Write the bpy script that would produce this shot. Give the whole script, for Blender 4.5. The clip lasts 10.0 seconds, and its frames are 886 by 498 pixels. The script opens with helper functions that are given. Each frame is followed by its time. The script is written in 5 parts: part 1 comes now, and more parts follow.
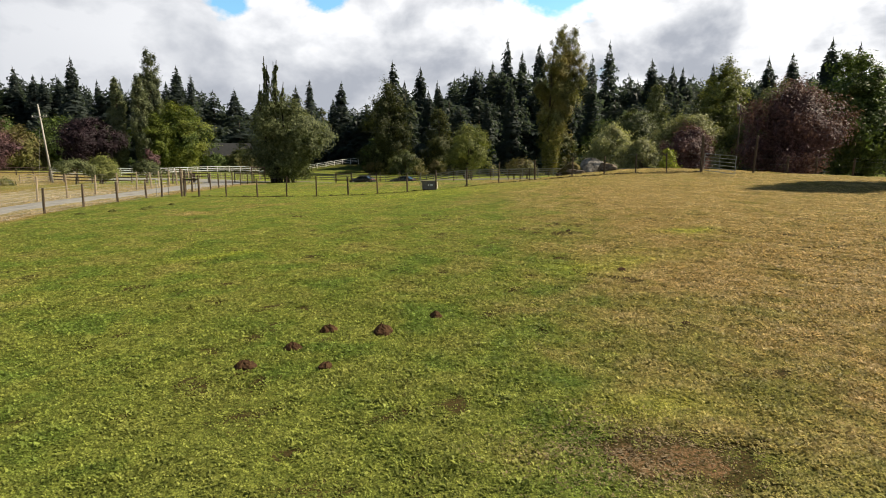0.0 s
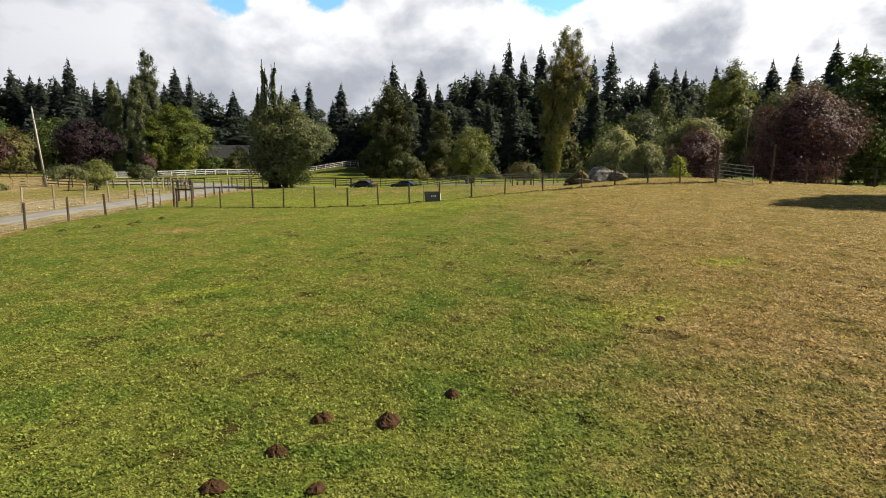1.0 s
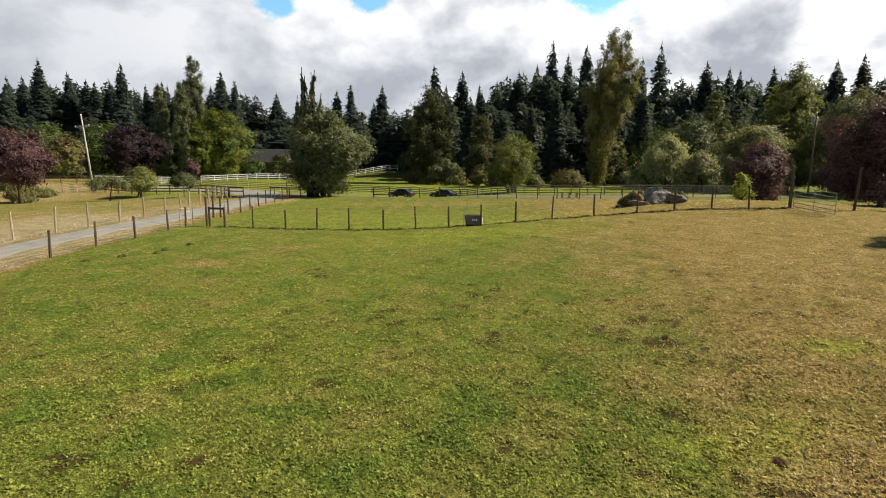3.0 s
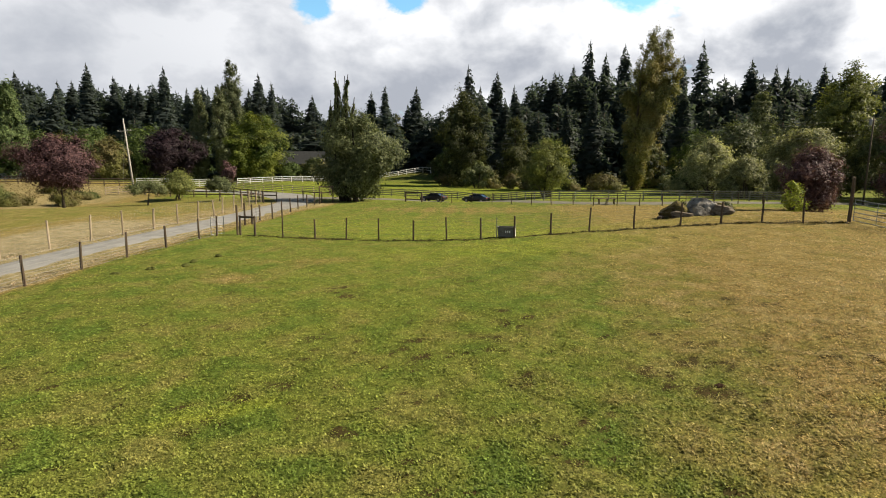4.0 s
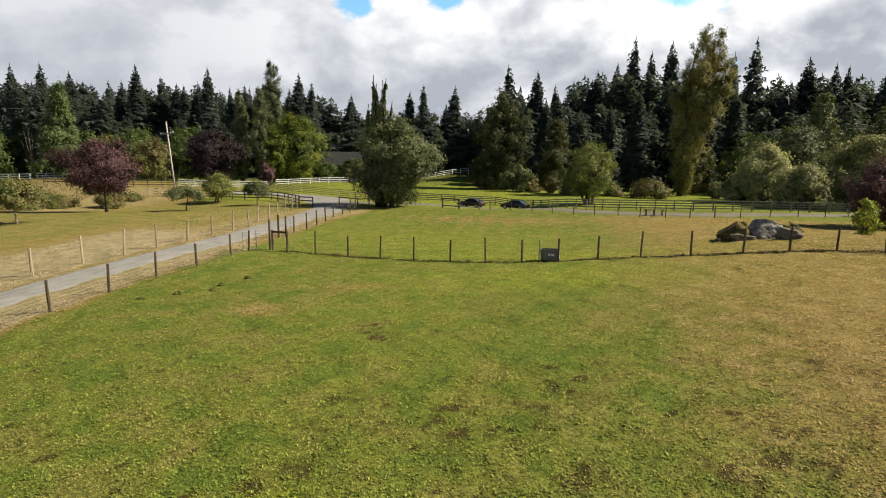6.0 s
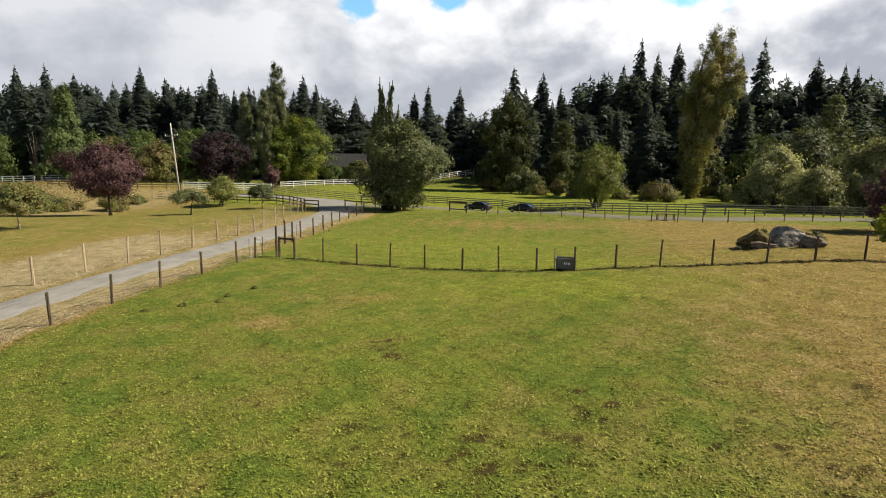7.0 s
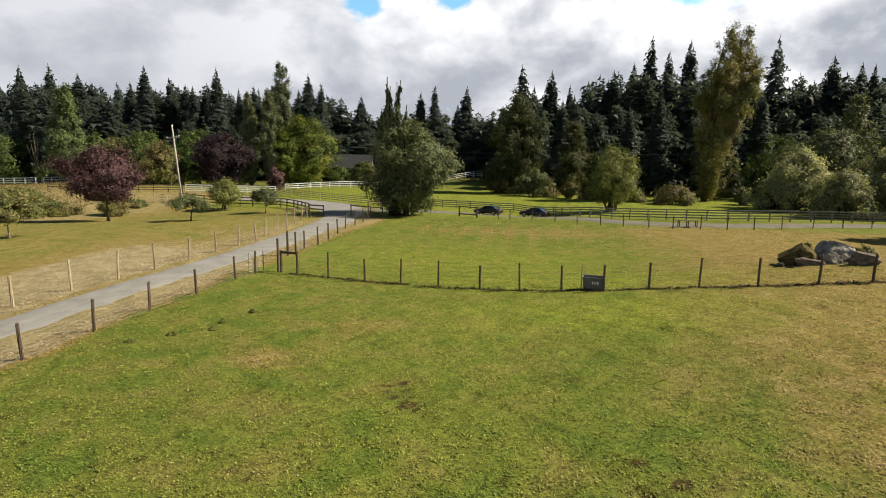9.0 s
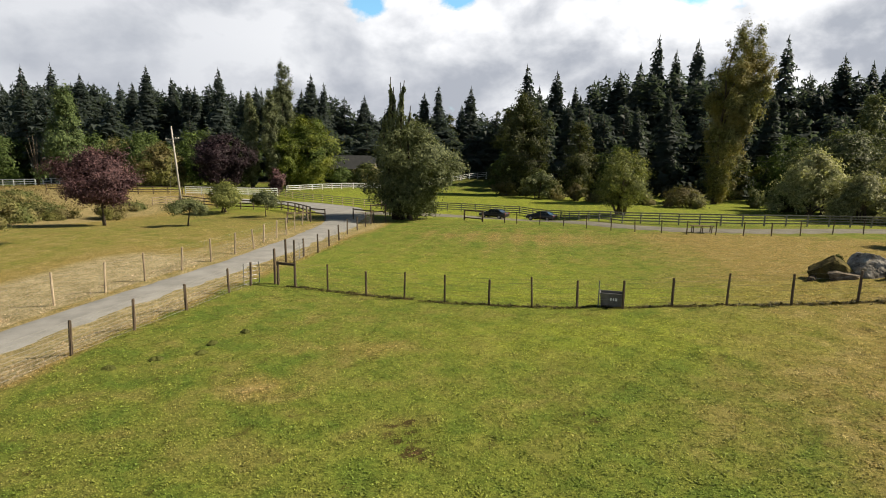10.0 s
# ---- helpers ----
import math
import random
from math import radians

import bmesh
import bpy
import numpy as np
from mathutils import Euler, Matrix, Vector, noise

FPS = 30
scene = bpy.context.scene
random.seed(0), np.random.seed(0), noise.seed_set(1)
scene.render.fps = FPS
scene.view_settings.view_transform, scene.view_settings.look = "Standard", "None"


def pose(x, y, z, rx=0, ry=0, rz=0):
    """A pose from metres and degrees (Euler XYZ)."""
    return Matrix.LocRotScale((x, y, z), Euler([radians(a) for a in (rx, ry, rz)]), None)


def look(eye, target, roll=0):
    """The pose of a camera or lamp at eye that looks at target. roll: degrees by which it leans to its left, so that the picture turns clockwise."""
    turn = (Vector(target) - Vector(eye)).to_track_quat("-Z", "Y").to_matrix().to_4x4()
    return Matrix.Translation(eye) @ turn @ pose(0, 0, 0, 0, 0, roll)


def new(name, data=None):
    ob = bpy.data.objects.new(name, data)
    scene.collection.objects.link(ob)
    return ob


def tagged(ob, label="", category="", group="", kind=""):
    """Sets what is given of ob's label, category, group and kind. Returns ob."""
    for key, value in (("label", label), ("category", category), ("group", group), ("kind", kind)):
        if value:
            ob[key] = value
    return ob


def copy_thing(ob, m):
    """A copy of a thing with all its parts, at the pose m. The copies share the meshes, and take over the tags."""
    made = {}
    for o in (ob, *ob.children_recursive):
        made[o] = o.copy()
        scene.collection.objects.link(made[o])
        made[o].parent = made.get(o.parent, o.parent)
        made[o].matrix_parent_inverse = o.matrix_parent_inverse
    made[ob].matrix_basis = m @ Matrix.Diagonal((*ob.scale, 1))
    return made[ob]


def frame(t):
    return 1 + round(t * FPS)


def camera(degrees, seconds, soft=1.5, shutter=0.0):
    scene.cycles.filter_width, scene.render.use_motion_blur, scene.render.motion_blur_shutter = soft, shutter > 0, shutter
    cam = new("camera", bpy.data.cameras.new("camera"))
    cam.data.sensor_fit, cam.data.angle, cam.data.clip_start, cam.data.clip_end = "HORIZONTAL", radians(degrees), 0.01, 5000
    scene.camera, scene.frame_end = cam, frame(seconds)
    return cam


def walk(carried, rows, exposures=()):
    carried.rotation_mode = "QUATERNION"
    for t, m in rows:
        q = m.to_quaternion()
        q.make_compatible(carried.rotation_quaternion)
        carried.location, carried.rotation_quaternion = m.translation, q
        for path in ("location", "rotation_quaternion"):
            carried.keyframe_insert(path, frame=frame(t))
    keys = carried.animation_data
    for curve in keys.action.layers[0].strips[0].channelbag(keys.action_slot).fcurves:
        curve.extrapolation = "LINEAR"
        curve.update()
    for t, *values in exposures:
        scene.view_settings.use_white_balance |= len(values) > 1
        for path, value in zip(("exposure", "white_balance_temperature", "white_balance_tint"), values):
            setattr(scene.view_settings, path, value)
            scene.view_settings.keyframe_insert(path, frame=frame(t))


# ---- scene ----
cam = camera(78.67, 10.0, soft=1.0)
# seconds, x, y, z, yaw to the left, pitch, roll
PATH = [
    (0, 0.000, 0.000, 2.950, -0.00, -9.00, -0.00),
    (0.5, -0.134, 0.970, 3.307, -0.01, -8.99, 0.03),
    (1, -0.285, 1.907, 3.686, -0.02, -9.00, 0.07),
    (1.5, -0.349, 2.698, 4.003, -0.04, -9.00, 0.06),
    (2, -0.359, 3.442, 4.366, 0.14, -8.98, 0.04),
    (2.5, -0.404, 4.100, 4.769, 1.50, -9.01, 0.20),
    (3, -0.490, 4.815, 5.176, 4.09, -9.06, 0.43),
    (3.2, -0.510, 5.083, 5.311, 4.77, -9.05, 0.40),
    (4.3, -0.519, 6.419, 6.000, 8.50, -9.13, 0.64),
    (4.5, -0.547, 6.633, 6.130, 8.99, -9.17, 0.74),
    (5, -0.607, 7.189, 6.471, 10.14, -9.22, 0.79),
    (5.5, -0.769, 7.712, 6.754, 10.80, -9.28, 0.85),
    (5.7, -0.857, 7.952, 6.884, 11.10, -9.41, 0.90),
    (6.8, -1.582, 9.000, 7.371, 11.80, -9.45, 0.78),
    (7, -1.764, 9.197, 7.367, 11.78, -9.37, 0.90),
    (7.5, -2.078, 9.772, 7.498, 11.95, -9.40, 0.88),
    (8, -2.408, 10.471, 7.676, 12.03, -9.44, 0.89),
    (8.5, -2.645, 11.115, 7.798, 12.19, -9.46, 0.85),
    (9, -2.984, 11.967, 7.926, 12.32, -9.49, 0.87),
    (9.5, -3.292, 12.913, 8.098, 12.47, -9.52, 0.85),
    (10, -3.634, 14.000, 8.299, 12.67, -9.54, 0.86),
]


def flown(x, y, z, yaw, pitch, roll):
    a, b = radians(yaw), radians(pitch)
    way = Vector((-math.sin(a) * math.cos(b), math.cos(a) * math.cos(b), math.sin(b)))
    eye = Vector((x, y, z))
    return look(eye, eye + 10 * way, roll)


walk(cam, [(t, flown(*row)) for t, *row in PATH])

# gentle swells of the land: centre x, y, reach in x, y, height
SWELLS = [
    (0, 10, 14, 10, 0.034),
    (8, 26, 12, 10, 0.65),
    (-10, 26, 12, 10, 0.251),
    (-24, 34, 12, 12, 0.429),
    (6, 40, 11, 8, 0.972),
    (-10, 42, 10, 9, 0.206),
    (22, 34, 14, 12, 0.57),
    (16, 49, 11, 8, 1.4),
    (35, 45, 20, 22, 1.422),
    (-45, 60, 24, 24, 0.873),
    (-65, 80, 20, 20, -1.508),
    (-20, 85, 30, 25, -0.301),
    (20, 95, 40, 28, 0.784),
    (-40, 15, 25, 25, -1.264),
    (40, 10, 25, 25, 0.919),
    (10, 75, 20, 18, 0.307),
    (26, 46, 10, 7, 0.237),
    (-95, 112, 30, 22, 1.738),
    (-62, 122, 16, 16, -0.05),
    (-68, 97, 14, 12, 0.173),
    (-54, 134, 16, 13, 0.941),
    (-30, 172, 16, 16, 3.397),
    (-52, 92, 12, 9, 0.176),
    (-8, 99, 13, 10, -1.2),
]


def rise(x, y):
    """Height of the land; works on numbers and arrays."""
    z = 0.0 * x
    for cx, cy, sx, sy, h in SWELLS:
        z = z + h * np.exp(-((x - cx) / sx) ** 2 - ((y - cy) / sy) ** 2)
    return z


def rise_at(x, y):
    return float(rise(np.float64(x), np.float64(y)))


# ---- light ----
SUN_AZ, SUN_EL = 72.0, 41.0     # degrees clockwise from +y, and above the horizon
sun_way = Vector((math.sin(radians(SUN_AZ)) * math.cos(radians(SUN_EL)), math.cos(radians(SUN_AZ)) * math.cos(radians(SUN_EL)), math.sin(radians(SUN_EL))))
sun = new("sun", bpy.data.lights.new("sun", "SUN"))
sun.data.energy, sun.data.angle, sun.data.color = 5.0, radians(0.6), (1.0, 0.88, 0.68)
sun.matrix_world = look(sun_way * 300, (0, 0, 0))

world = bpy.data.worlds.new("world")
scene.world = world
world.use_nodes = True
wn, wl = world.node_tree.nodes, world.node_tree.links
wn.clear()


class Net:
    """Short hand for a node tree."""

    def __init__(self, tree):
        self.n, self.l = tree.nodes, tree.links

    def put(self, kind, operation="", use_clamp=False, data_type="", blend_type="", attribute_name=""):
        node = self.n.new(kind)
        if operation:
            node.operation, node.use_clamp = operation, use_clamp
        if data_type:
            node.data_type, node.blend_type = data_type, blend_type
        if attribute_name:
            node.attribute_name = attribute_name
        return node

    def feed(self, socket, value):
        if isinstance(value, bpy.types.NodeSocket):
            self.l.new(value, socket)
        else:
            socket.default_value = value

    def math(self, op, a, b=0.0, clamp=False):
        node = self.put("ShaderNodeMath", operation=op, use_clamp=clamp)
        self.feed(node.inputs[0], a)
        self.feed(node.inputs[1], b)
        return node.outputs[0]

    def noise(self, vector, scale, detail=4.0, rough=0.55, dist=0.0):
        node = self.put("ShaderNodeTexNoise")
        if vector is not None:
            self.feed(node.inputs["Vector"], vector)
        for key, value in (("Scale", scale), ("Detail", detail), ("Roughness", rough), ("Distortion", dist)):
            node.inputs[key].default_value = value
        return node.outputs[0]

    def span(self, value, a, b, c=0.0, d=1.0):
        node = self.put("ShaderNodeMapRange")
        for k, v in enumerate((value, a, b, c, d)):
            self.feed(node.inputs[k], v)
        return node.outputs[0]

    def mix(self, factor, a, b, blend="MIX"):
        node = self.put("ShaderNodeMix", data_type="RGBA", blend_type=blend)
        for key, value in ((0, factor), (6, a), (7, b)):
            self.feed(node.inputs[key], (*value, 1.0) if isinstance(value, tuple) and len(value) == 3 else value)
        return node.outputs[2]


net = Net(world.node_tree)
out = net.put("ShaderNodeOutputWorld")
sky = net.put("ShaderNodeTexSky")
sky.sky_type, sky.sun_disc = "NISHITA", False
sky.sun_elevation, sky.sun_rotation = radians(SUN_EL), radians(SUN_AZ)
sky.air_density, sky.dust_density, sky.ozone_density = 1.0, 0.6, 1.5
way = net.put("ShaderNodeTexCoord").outputs["Generated"]
split = net.put("ShaderNodeSeparateXYZ")
net.feed(split.inputs[0], way)
sx, sy, sz = split.outputs
azim = net.math("ARCTAN2", sx, sy)
elev = net.math("ARCSINE", sz)
flat = net.put("ShaderNodeCombineXYZ")
net.feed(flat.inputs[0], net.math("MULTIPLY", azim, 1.0))
net.feed(flat.inputs[1], net.math("MULTIPLY", elev, 1.45))
net.feed(flat.inputs[2], 0.37)
billow = net.noise(flat.outputs[0], 6.5, 8.0, 0.56, 0.15)
body = net.noise(flat.outputs[0], 3.1, 5.0, 0.5, 0.3)
# openings of blue between the heaps
gap = None
for az, el, wa, we, deep in ((-20.2, 15.2, 3.0, 3.0, 1.3), (-11.6, 15.6, 3.0, 2.6, 1.3), (10.8, 15.6, 6.0, 2.5, 1.3), (29.5, 15.8, 5.0, 2.0, 1.3), (-47.0, 13.8, 6.5, 2.4, 0.95)):
    da = net.math("DIVIDE", net.math("SUBTRACT", azim, radians(az)), radians(wa))
    de = net.math("DIVIDE", net.math("SUBTRACT", elev, radians(el)), radians(we))
    bell = net.math("POWER", 2.718, net.math("MULTIPLY", net.math("ADD", net.math("MULTIPLY", da, da), net.math("MULTIPLY", de, de)), -1.0))
    part_gap = net.math("MULTIPLY", bell, deep)
    gap = part_gap if gap is None else net.math("ADD", gap, part_gap)
gap = net.math("ADD", gap, net.span(elev, radians(16.0), radians(26.0), 0.0, 1.8))
broken = net.math("ADD", net.math("MULTIPLY", net.math("SUBTRACT", billow, 0.5), 3.6), 0.92)
cover = net.span(net.math("SUBTRACT", broken, gap), -0.06, 0.26)
lit = net.span(net.math("ADD", net.math("MULTIPLY", body, 0.6), net.math("MULTIPLY", billow, 0.6)), 0.47, 0.69)
low = net.span(elev, radians(4.0), radians(11.0))
lit = net.math("MULTIPLY", lit, net.span(low, 0.0, 1.0, 0.78, 1.0))
# clouds are brighter towards the sun
lit = net.math("MULTIPLY", lit, net.span(azim, -0.7, 0.5, 0.5, 1.35), True)
cloud = net.mix(net.math("POWER", lit, 1.25), (0.2, 0.213, 0.24), (0.53, 0.53, 0.535))
blue = net.mix(1.0, sky.outputs[0], (0.068, 0.096, 0.094), "MULTIPLY")
# the blue deepens towards the zenith
blue = net.mix(net.span(elev, radians(16.5), radians(36.0)), blue, net.mix(1.0, blue, (0.24, 0.22, 0.2), "MULTIPLY"))
seen_sky = net.mix(cover, blue, cloud)
below = net.span(sz, -0.02, 0.0)
seen_sky = net.mix(below, (0.03, 0.035, 0.02), seen_sky)
bg = net.put("ShaderNodeBackground")
net.feed(bg.inputs[0], seen_sky)
bg.inputs[1].default_value = 1.0
net.l.new(bg.outputs[0], out.inputs[0])
scene.view_settings.exposure = 1.2


# ---- materials ----
def material(name):
    mat = bpy.data.materials.new(name)
    mat.use_nodes = True
    net = Net(mat.node_tree)
    bsdf = mat.node_tree.nodes["Principled BSDF"]
    return mat, net, bsdf


def where(net):
    return net.put("ShaderNodeTexCoord").outputs["Object"]


def relief(net, bsdf, height, strength=0.4, distance=0.02):
    bump = net.put("ShaderNodeBump")
    bump.inputs["Strength"].default_value, bump.inputs["Distance"].default_value = strength, distance
    net.feed(bump.inputs["Height"], height)
    net.l.new(bump.outputs[0], bsdf.inputs["Normal"])


def surface(name, dark, light, scale=8.0, rough=0.8, metal=0.0, bump=0.3, stretch=(1, 1, 1), fine=60.0, spread=(0.3, 0.7)):
    """A two-tone surface with blotches, fine grain and relief."""
    mat, net, bsdf = material(name)
    turn = net.put("ShaderNodeMapping")
    net.feed(turn.inputs[0], where(net))
    turn.inputs["Scale"].default_value = stretch
    broad = net.noise(turn.outputs[0], scale, 5.0, 0.6)
    grain = net.noise(turn.outputs[0], fine, 3.0, 0.6)
    both = net.math("ADD", net.math("MULTIPLY", broad, 0.65), net.math("MULTIPLY", grain, 0.35))
    own = net.put("ShaderNodeObjectInfo").outputs["Random"]
    both = net.math("ADD", both, net.math("MULTIPLY", net.math("SUBTRACT", own, 0.5), 0.16))
    net.feed(bsdf.inputs["Base Color"], net.mix(net.span(both, *spread), dark, light))
    bsdf.inputs["Roughness"].default_value, bsdf.inputs["Metallic"].default_value = rough, metal
    bsdf.inputs["Specular IOR Level"].default_value = 0.06 if rough > 0.8 else 0.4
    relief(net, bsdf, both, bump)
    return mat


def foliage(name, dark, mid, light, tip=None, glow=0.22):
    """Leaves: each one has a shade of its own, and light comes through."""
    mat, net, bsdf = material(name)
    island = net.put("ShaderNodeNewGeometry").outputs["Random Per Island"]
    patch = net.noise(where(net), 0.35, 3.0, 0.6)
    own = net.put("ShaderNodeObjectInfo").outputs["Random"]
    tuft = net.noise(where(net), 1.7, 3.0, 0.65)
    shade = net.math("ADD", net.math("MULTIPLY", island, 0.42), net.math("MULTIPLY", patch, 0.35))
    shade = net.math("ADD", shade, net.math("MULTIPLY", net.span(tuft, 0.3, 0.7), 0.42))
    shade = net.math("ADD", shade, net.math("MULTIPLY", net.math("SUBTRACT", own, 0.5), 0.2))
    col = net.mix(net.span(shade, 0.2, 0.65), dark, mid)
    col = net.mix(net.span(shade, 0.6, 1.05), col, light)
    if tip:
        spot = net.noise(where(net), 0.22, 3.0, 0.6)
        col = net.mix(net.math("MULTIPLY", net.span(spot, 0.45, 0.62), 0.8), col, tip)
    net.feed(bsdf.inputs["Base Color"], col)
    bsdf.inputs["Roughness"].default_value = 0.6
    bsdf.inputs["Specular IOR Level"].default_value = 0.13
    thin = net.put("ShaderNodeBsdfTranslucent")
    net.feed(thin.inputs[0], net.mix(1.0, col, (1.15, 1.2, 0.7), "MULTIPLY"))
    blend = net.put("ShaderNodeMixShader")
    blend.inputs[0].default_value = glow
    net.l.new(bsdf.outputs[0], blend.inputs[1])
    net.l.new(thin.outputs[0], blend.inputs[2])
    net.l.new(blend.outputs[0], net.n["Material Output"].inputs[0])
    return mat


def turf(name, blades):
    """Meadow: lush, dry and bare stretches by where it lies; blades of grass and the soil under them share it."""
    mat, net, bsdf = material(name)
    place = net.put("ShaderNodeNewGeometry").outputs["Position"]
    dry = net.put("ShaderNodeAttribute", attribute_name="dry").outputs["Fac"]
    bare = net.put("ShaderNodeAttribute", attribute_name="bare").outputs["Fac"]
    lush = net.put("ShaderNodeAttribute", attribute_name="lush").outputs["Fac"]
    big = net.noise(place, 0.16, 5.0, 0.62, 0.4)
    mid = net.noise(place, 1.1, 5.0, 0.62, 0.2)
    sward = net.noise(place, 0.55, 4.0, 0.6, 0.3)
    fine = net.noise(place, 19.0, 5.0, 0.72)
    grit = net.noise(place, 55.0, 3.0, 0.7)
    wide = (0.3, 0.7) if blades else (0.38, 0.62)
    green = net.mix(net.span(fine, *wide), (0.062, 0.083, 0.014), (0.196, 0.222, 0.044))
    green = net.mix(net.math("MULTIPLY", net.span(mid, 0.5, 0.72), 0.4), green, (0.2, 0.215, 0.05))
    green = net.mix(net.math("MULTIPLY", net.span(sward, 0.48, 0.36), 0.5), green, (0.05, 0.11, 0.016))
    green = net.mix(net.math("MULTIPLY", net.span(sward, 0.5, 0.64), net.span(dry, 0.0, 0.25, 0.12, 0.62)), green, (0.19, 0.16, 0.055))
    tan = net.mix(net.span(fine, *wide), (0.135, 0.1, 0.036), (0.3, 0.226, 0.084))
    tan = net.mix(net.math("MULTIPLY", net.span(mid, 0.5, 0.66), 0.55), tan, (0.3, 0.24, 0.115))
    tan = net.mix(net.math("MULTIPLY", net.span(sward, 0.46, 0.34), 0.5), tan, (0.13, 0.125, 0.024))
    share = net.math("ADD", dry, net.math("MULTIPLY", net.math("SUBTRACT", big, 0.5), 0.8))
    share = net.math("ADD", share, net.math("MULTIPLY", net.math("SUBTRACT", mid, 0.5), 0.65))
    col = net.mix(net.span(share, 0.28, 0.82), green, tan)
    col = net.mix(net.math("MULTIPLY", lush, net.span(mid, 0.3, 0.6, 0.5, 1.0)), col, (0.215, 0.25, 0.03))
    col = net.mix(net.span(dry, 1.0, 1.25, 0.0, 0.85), col, net.mix(net.span(mid, 0.35, 0.65), (0.23, 0.19, 0.118), (0.37, 0.31, 0.21)))
    # clumps a hand's width across, some darker, some paler
    clump = net.noise(place, 7.5, 3.0, 0.6)
    col = net.mix(1.0, col, net.mix(net.span(clump, 0.36, 0.6), (0.66, 0.68, 0.62), (1.27, 1.23, 1.2)), "MULTIPLY")
    if blades:
        island = net.put("ShaderNodeNewGeometry").outputs["Random Per Island"]
        col = net.mix(1.0, col, net.mix(island, (0.82, 0.8, 0.85), (2.15, 2.12, 2.4)), "MULTIPLY")
        bsdf.inputs["Roughness"].default_value = 0.6
    else:
        soil = net.mix(net.span(grit, 0.35, 0.65), (0.014, 0.009, 0.004), (0.062, 0.036, 0.016))
        soil = net.mix(net.math("MULTIPLY", net.span(bare, 0.9, 1.15), net.span(fine, 0.42, 0.56)), soil, (0.18, 0.1, 0.055))
        col = net.mix(net.span(net.math("ADD", bare, net.math("MULTIPLY", net.math("SUBTRACT", fine, 0.5), 2.6)), 0.26, 0.5), col, soil)
        col = net.mix(net.math("MULTIPLY", net.span(grit, 0.6, 0.42), 0.75), col, (0.03, 0.034, 0.01))
        bsdf.inputs["Roughness"].default_value = 0.9
        coarse = net.noise(place, 4.5, 4.0, 0.7)
        relief(net, bsdf, net.math("ADD", net.math("MULTIPLY", fine, 0.6), net.math("MULTIPLY", coarse, 0.3)), 0.6, 0.06)
    bsdf.inputs["Specular IOR Level"].default_value = 0.12 if blades else 0.02
    net.feed(bsdf.inputs["Base Color"], col)
    if blades:
        thin = net.put("ShaderNodeBsdfTranslucent")
        net.feed(thin.inputs[0], col)
        blend = net.put("ShaderNodeMixShader")
        blend.inputs[0].default_value = 0.5
        net.l.new(bsdf.outputs[0], blend.inputs[1])
        net.l.new(thin.outputs[0], blend.inputs[2])
        net.l.new(blend.outputs[0], net.n["Material Output"].inputs[0])
    return mat


def plain(name, colour, rough=0.5, metal=0.0):
    mat, net, bsdf = material(name)
    net.feed(bsdf.inputs["Base Color"], net.mix(net.noise(where(net), 14.0), tuple(c * 0.85 for c in colour), colour))
    bsdf.inputs["Roughness"].default_value, bsdf.inputs["Metallic"].default_value = rough, metal
    return mat


SOIL = turf("meadow", False)
BLADES = turf("grass_blades", True)
GRAVEL = surface("gravel", (0.095, 0.093, 0.09), (0.2, 0.196, 0.19), 0.7, 0.95, 0, 0.6, fine=26.0)
LANE_GRAVEL = surface("worn_lane_gravel", (0.075, 0.07, 0.06), (0.15, 0.14, 0.12), 0.7, 0.95, 0, 0.6, fine=26.0)
DARK_BARK = surface("dark_bark", (0.012, 0.01, 0.008), (0.04, 0.033, 0.025), 3.0, 0.9, 0, 0.8, (3, 3, 0.6))
BARK = surface("bark", (0.035, 0.028, 0.022), (0.12, 0.095, 0.07), 3.0, 0.9, 0, 0.8, (3, 3, 0.6))
POST_WOOD = surface("weathered_post_wood", (0.035, 0.026, 0.018), (0.12, 0.09, 0.065), 5.0, 0.85, 0, 0.6, (4, 4, 0.5))
PALE_WOOD = surface("pale_post_wood", (0.17, 0.13, 0.085), (0.38, 0.31, 0.22), 5.0, 0.85, 0, 0.5, (4, 4, 0.5))
BROWN_RAIL = surface("brown_rail_wood", (0.03, 0.02, 0.014), (0.10, 0.068, 0.045), 4.0, 0.8, 0, 0.5, (0.7, 4, 4))
GREY_RAIL = surface("grey_green_rail_wood", (0.085, 0.08, 0.06), (0.22, 0.21, 0.165), 4.0, 0.8, 0, 0.5, (0.7, 4, 4))
WHITE_PAINT = surface("white_fence_paint", (0.45, 0.45, 0.43), (0.68, 0.68, 0.66), 3.0, 0.6, 0, 0.2)
POLE_WOOD = surface("utility_pole_wood", (0.2, 0.185, 0.165), (0.37, 0.345, 0.31), 4.0, 0.85, 0, 0.5, (4, 4, 0.3))
WIRE = surface("galvanised_wire", (0.16, 0.156, 0.148), (0.32, 0.312, 0.296), 20.0, 0.55, 0.3, 0.1)
CABLE = plain("black_cable", (0.03, 0.03, 0.032), 0.6)
STEEL = surface("galvanised_steel", (0.12, 0.123, 0.126), (0.24, 0.245, 0.25), 9.0, 0.5, 0.4, 0.15)
GREEN_STEEL = surface("grey_green_painted_steel", (0.16, 0.17, 0.15), (0.33, 0.34, 0.31), 9.0, 0.5, 0.4, 0.15)
# long fence grass; its colour is darkened to hold the shade too
SHADED_GRASS = foliage("shaded_matted_grass", (0.02, 0.017, 0.007), (0.05, 0.042, 0.016), (0.1, 0.085, 0.03), glow=0.15)
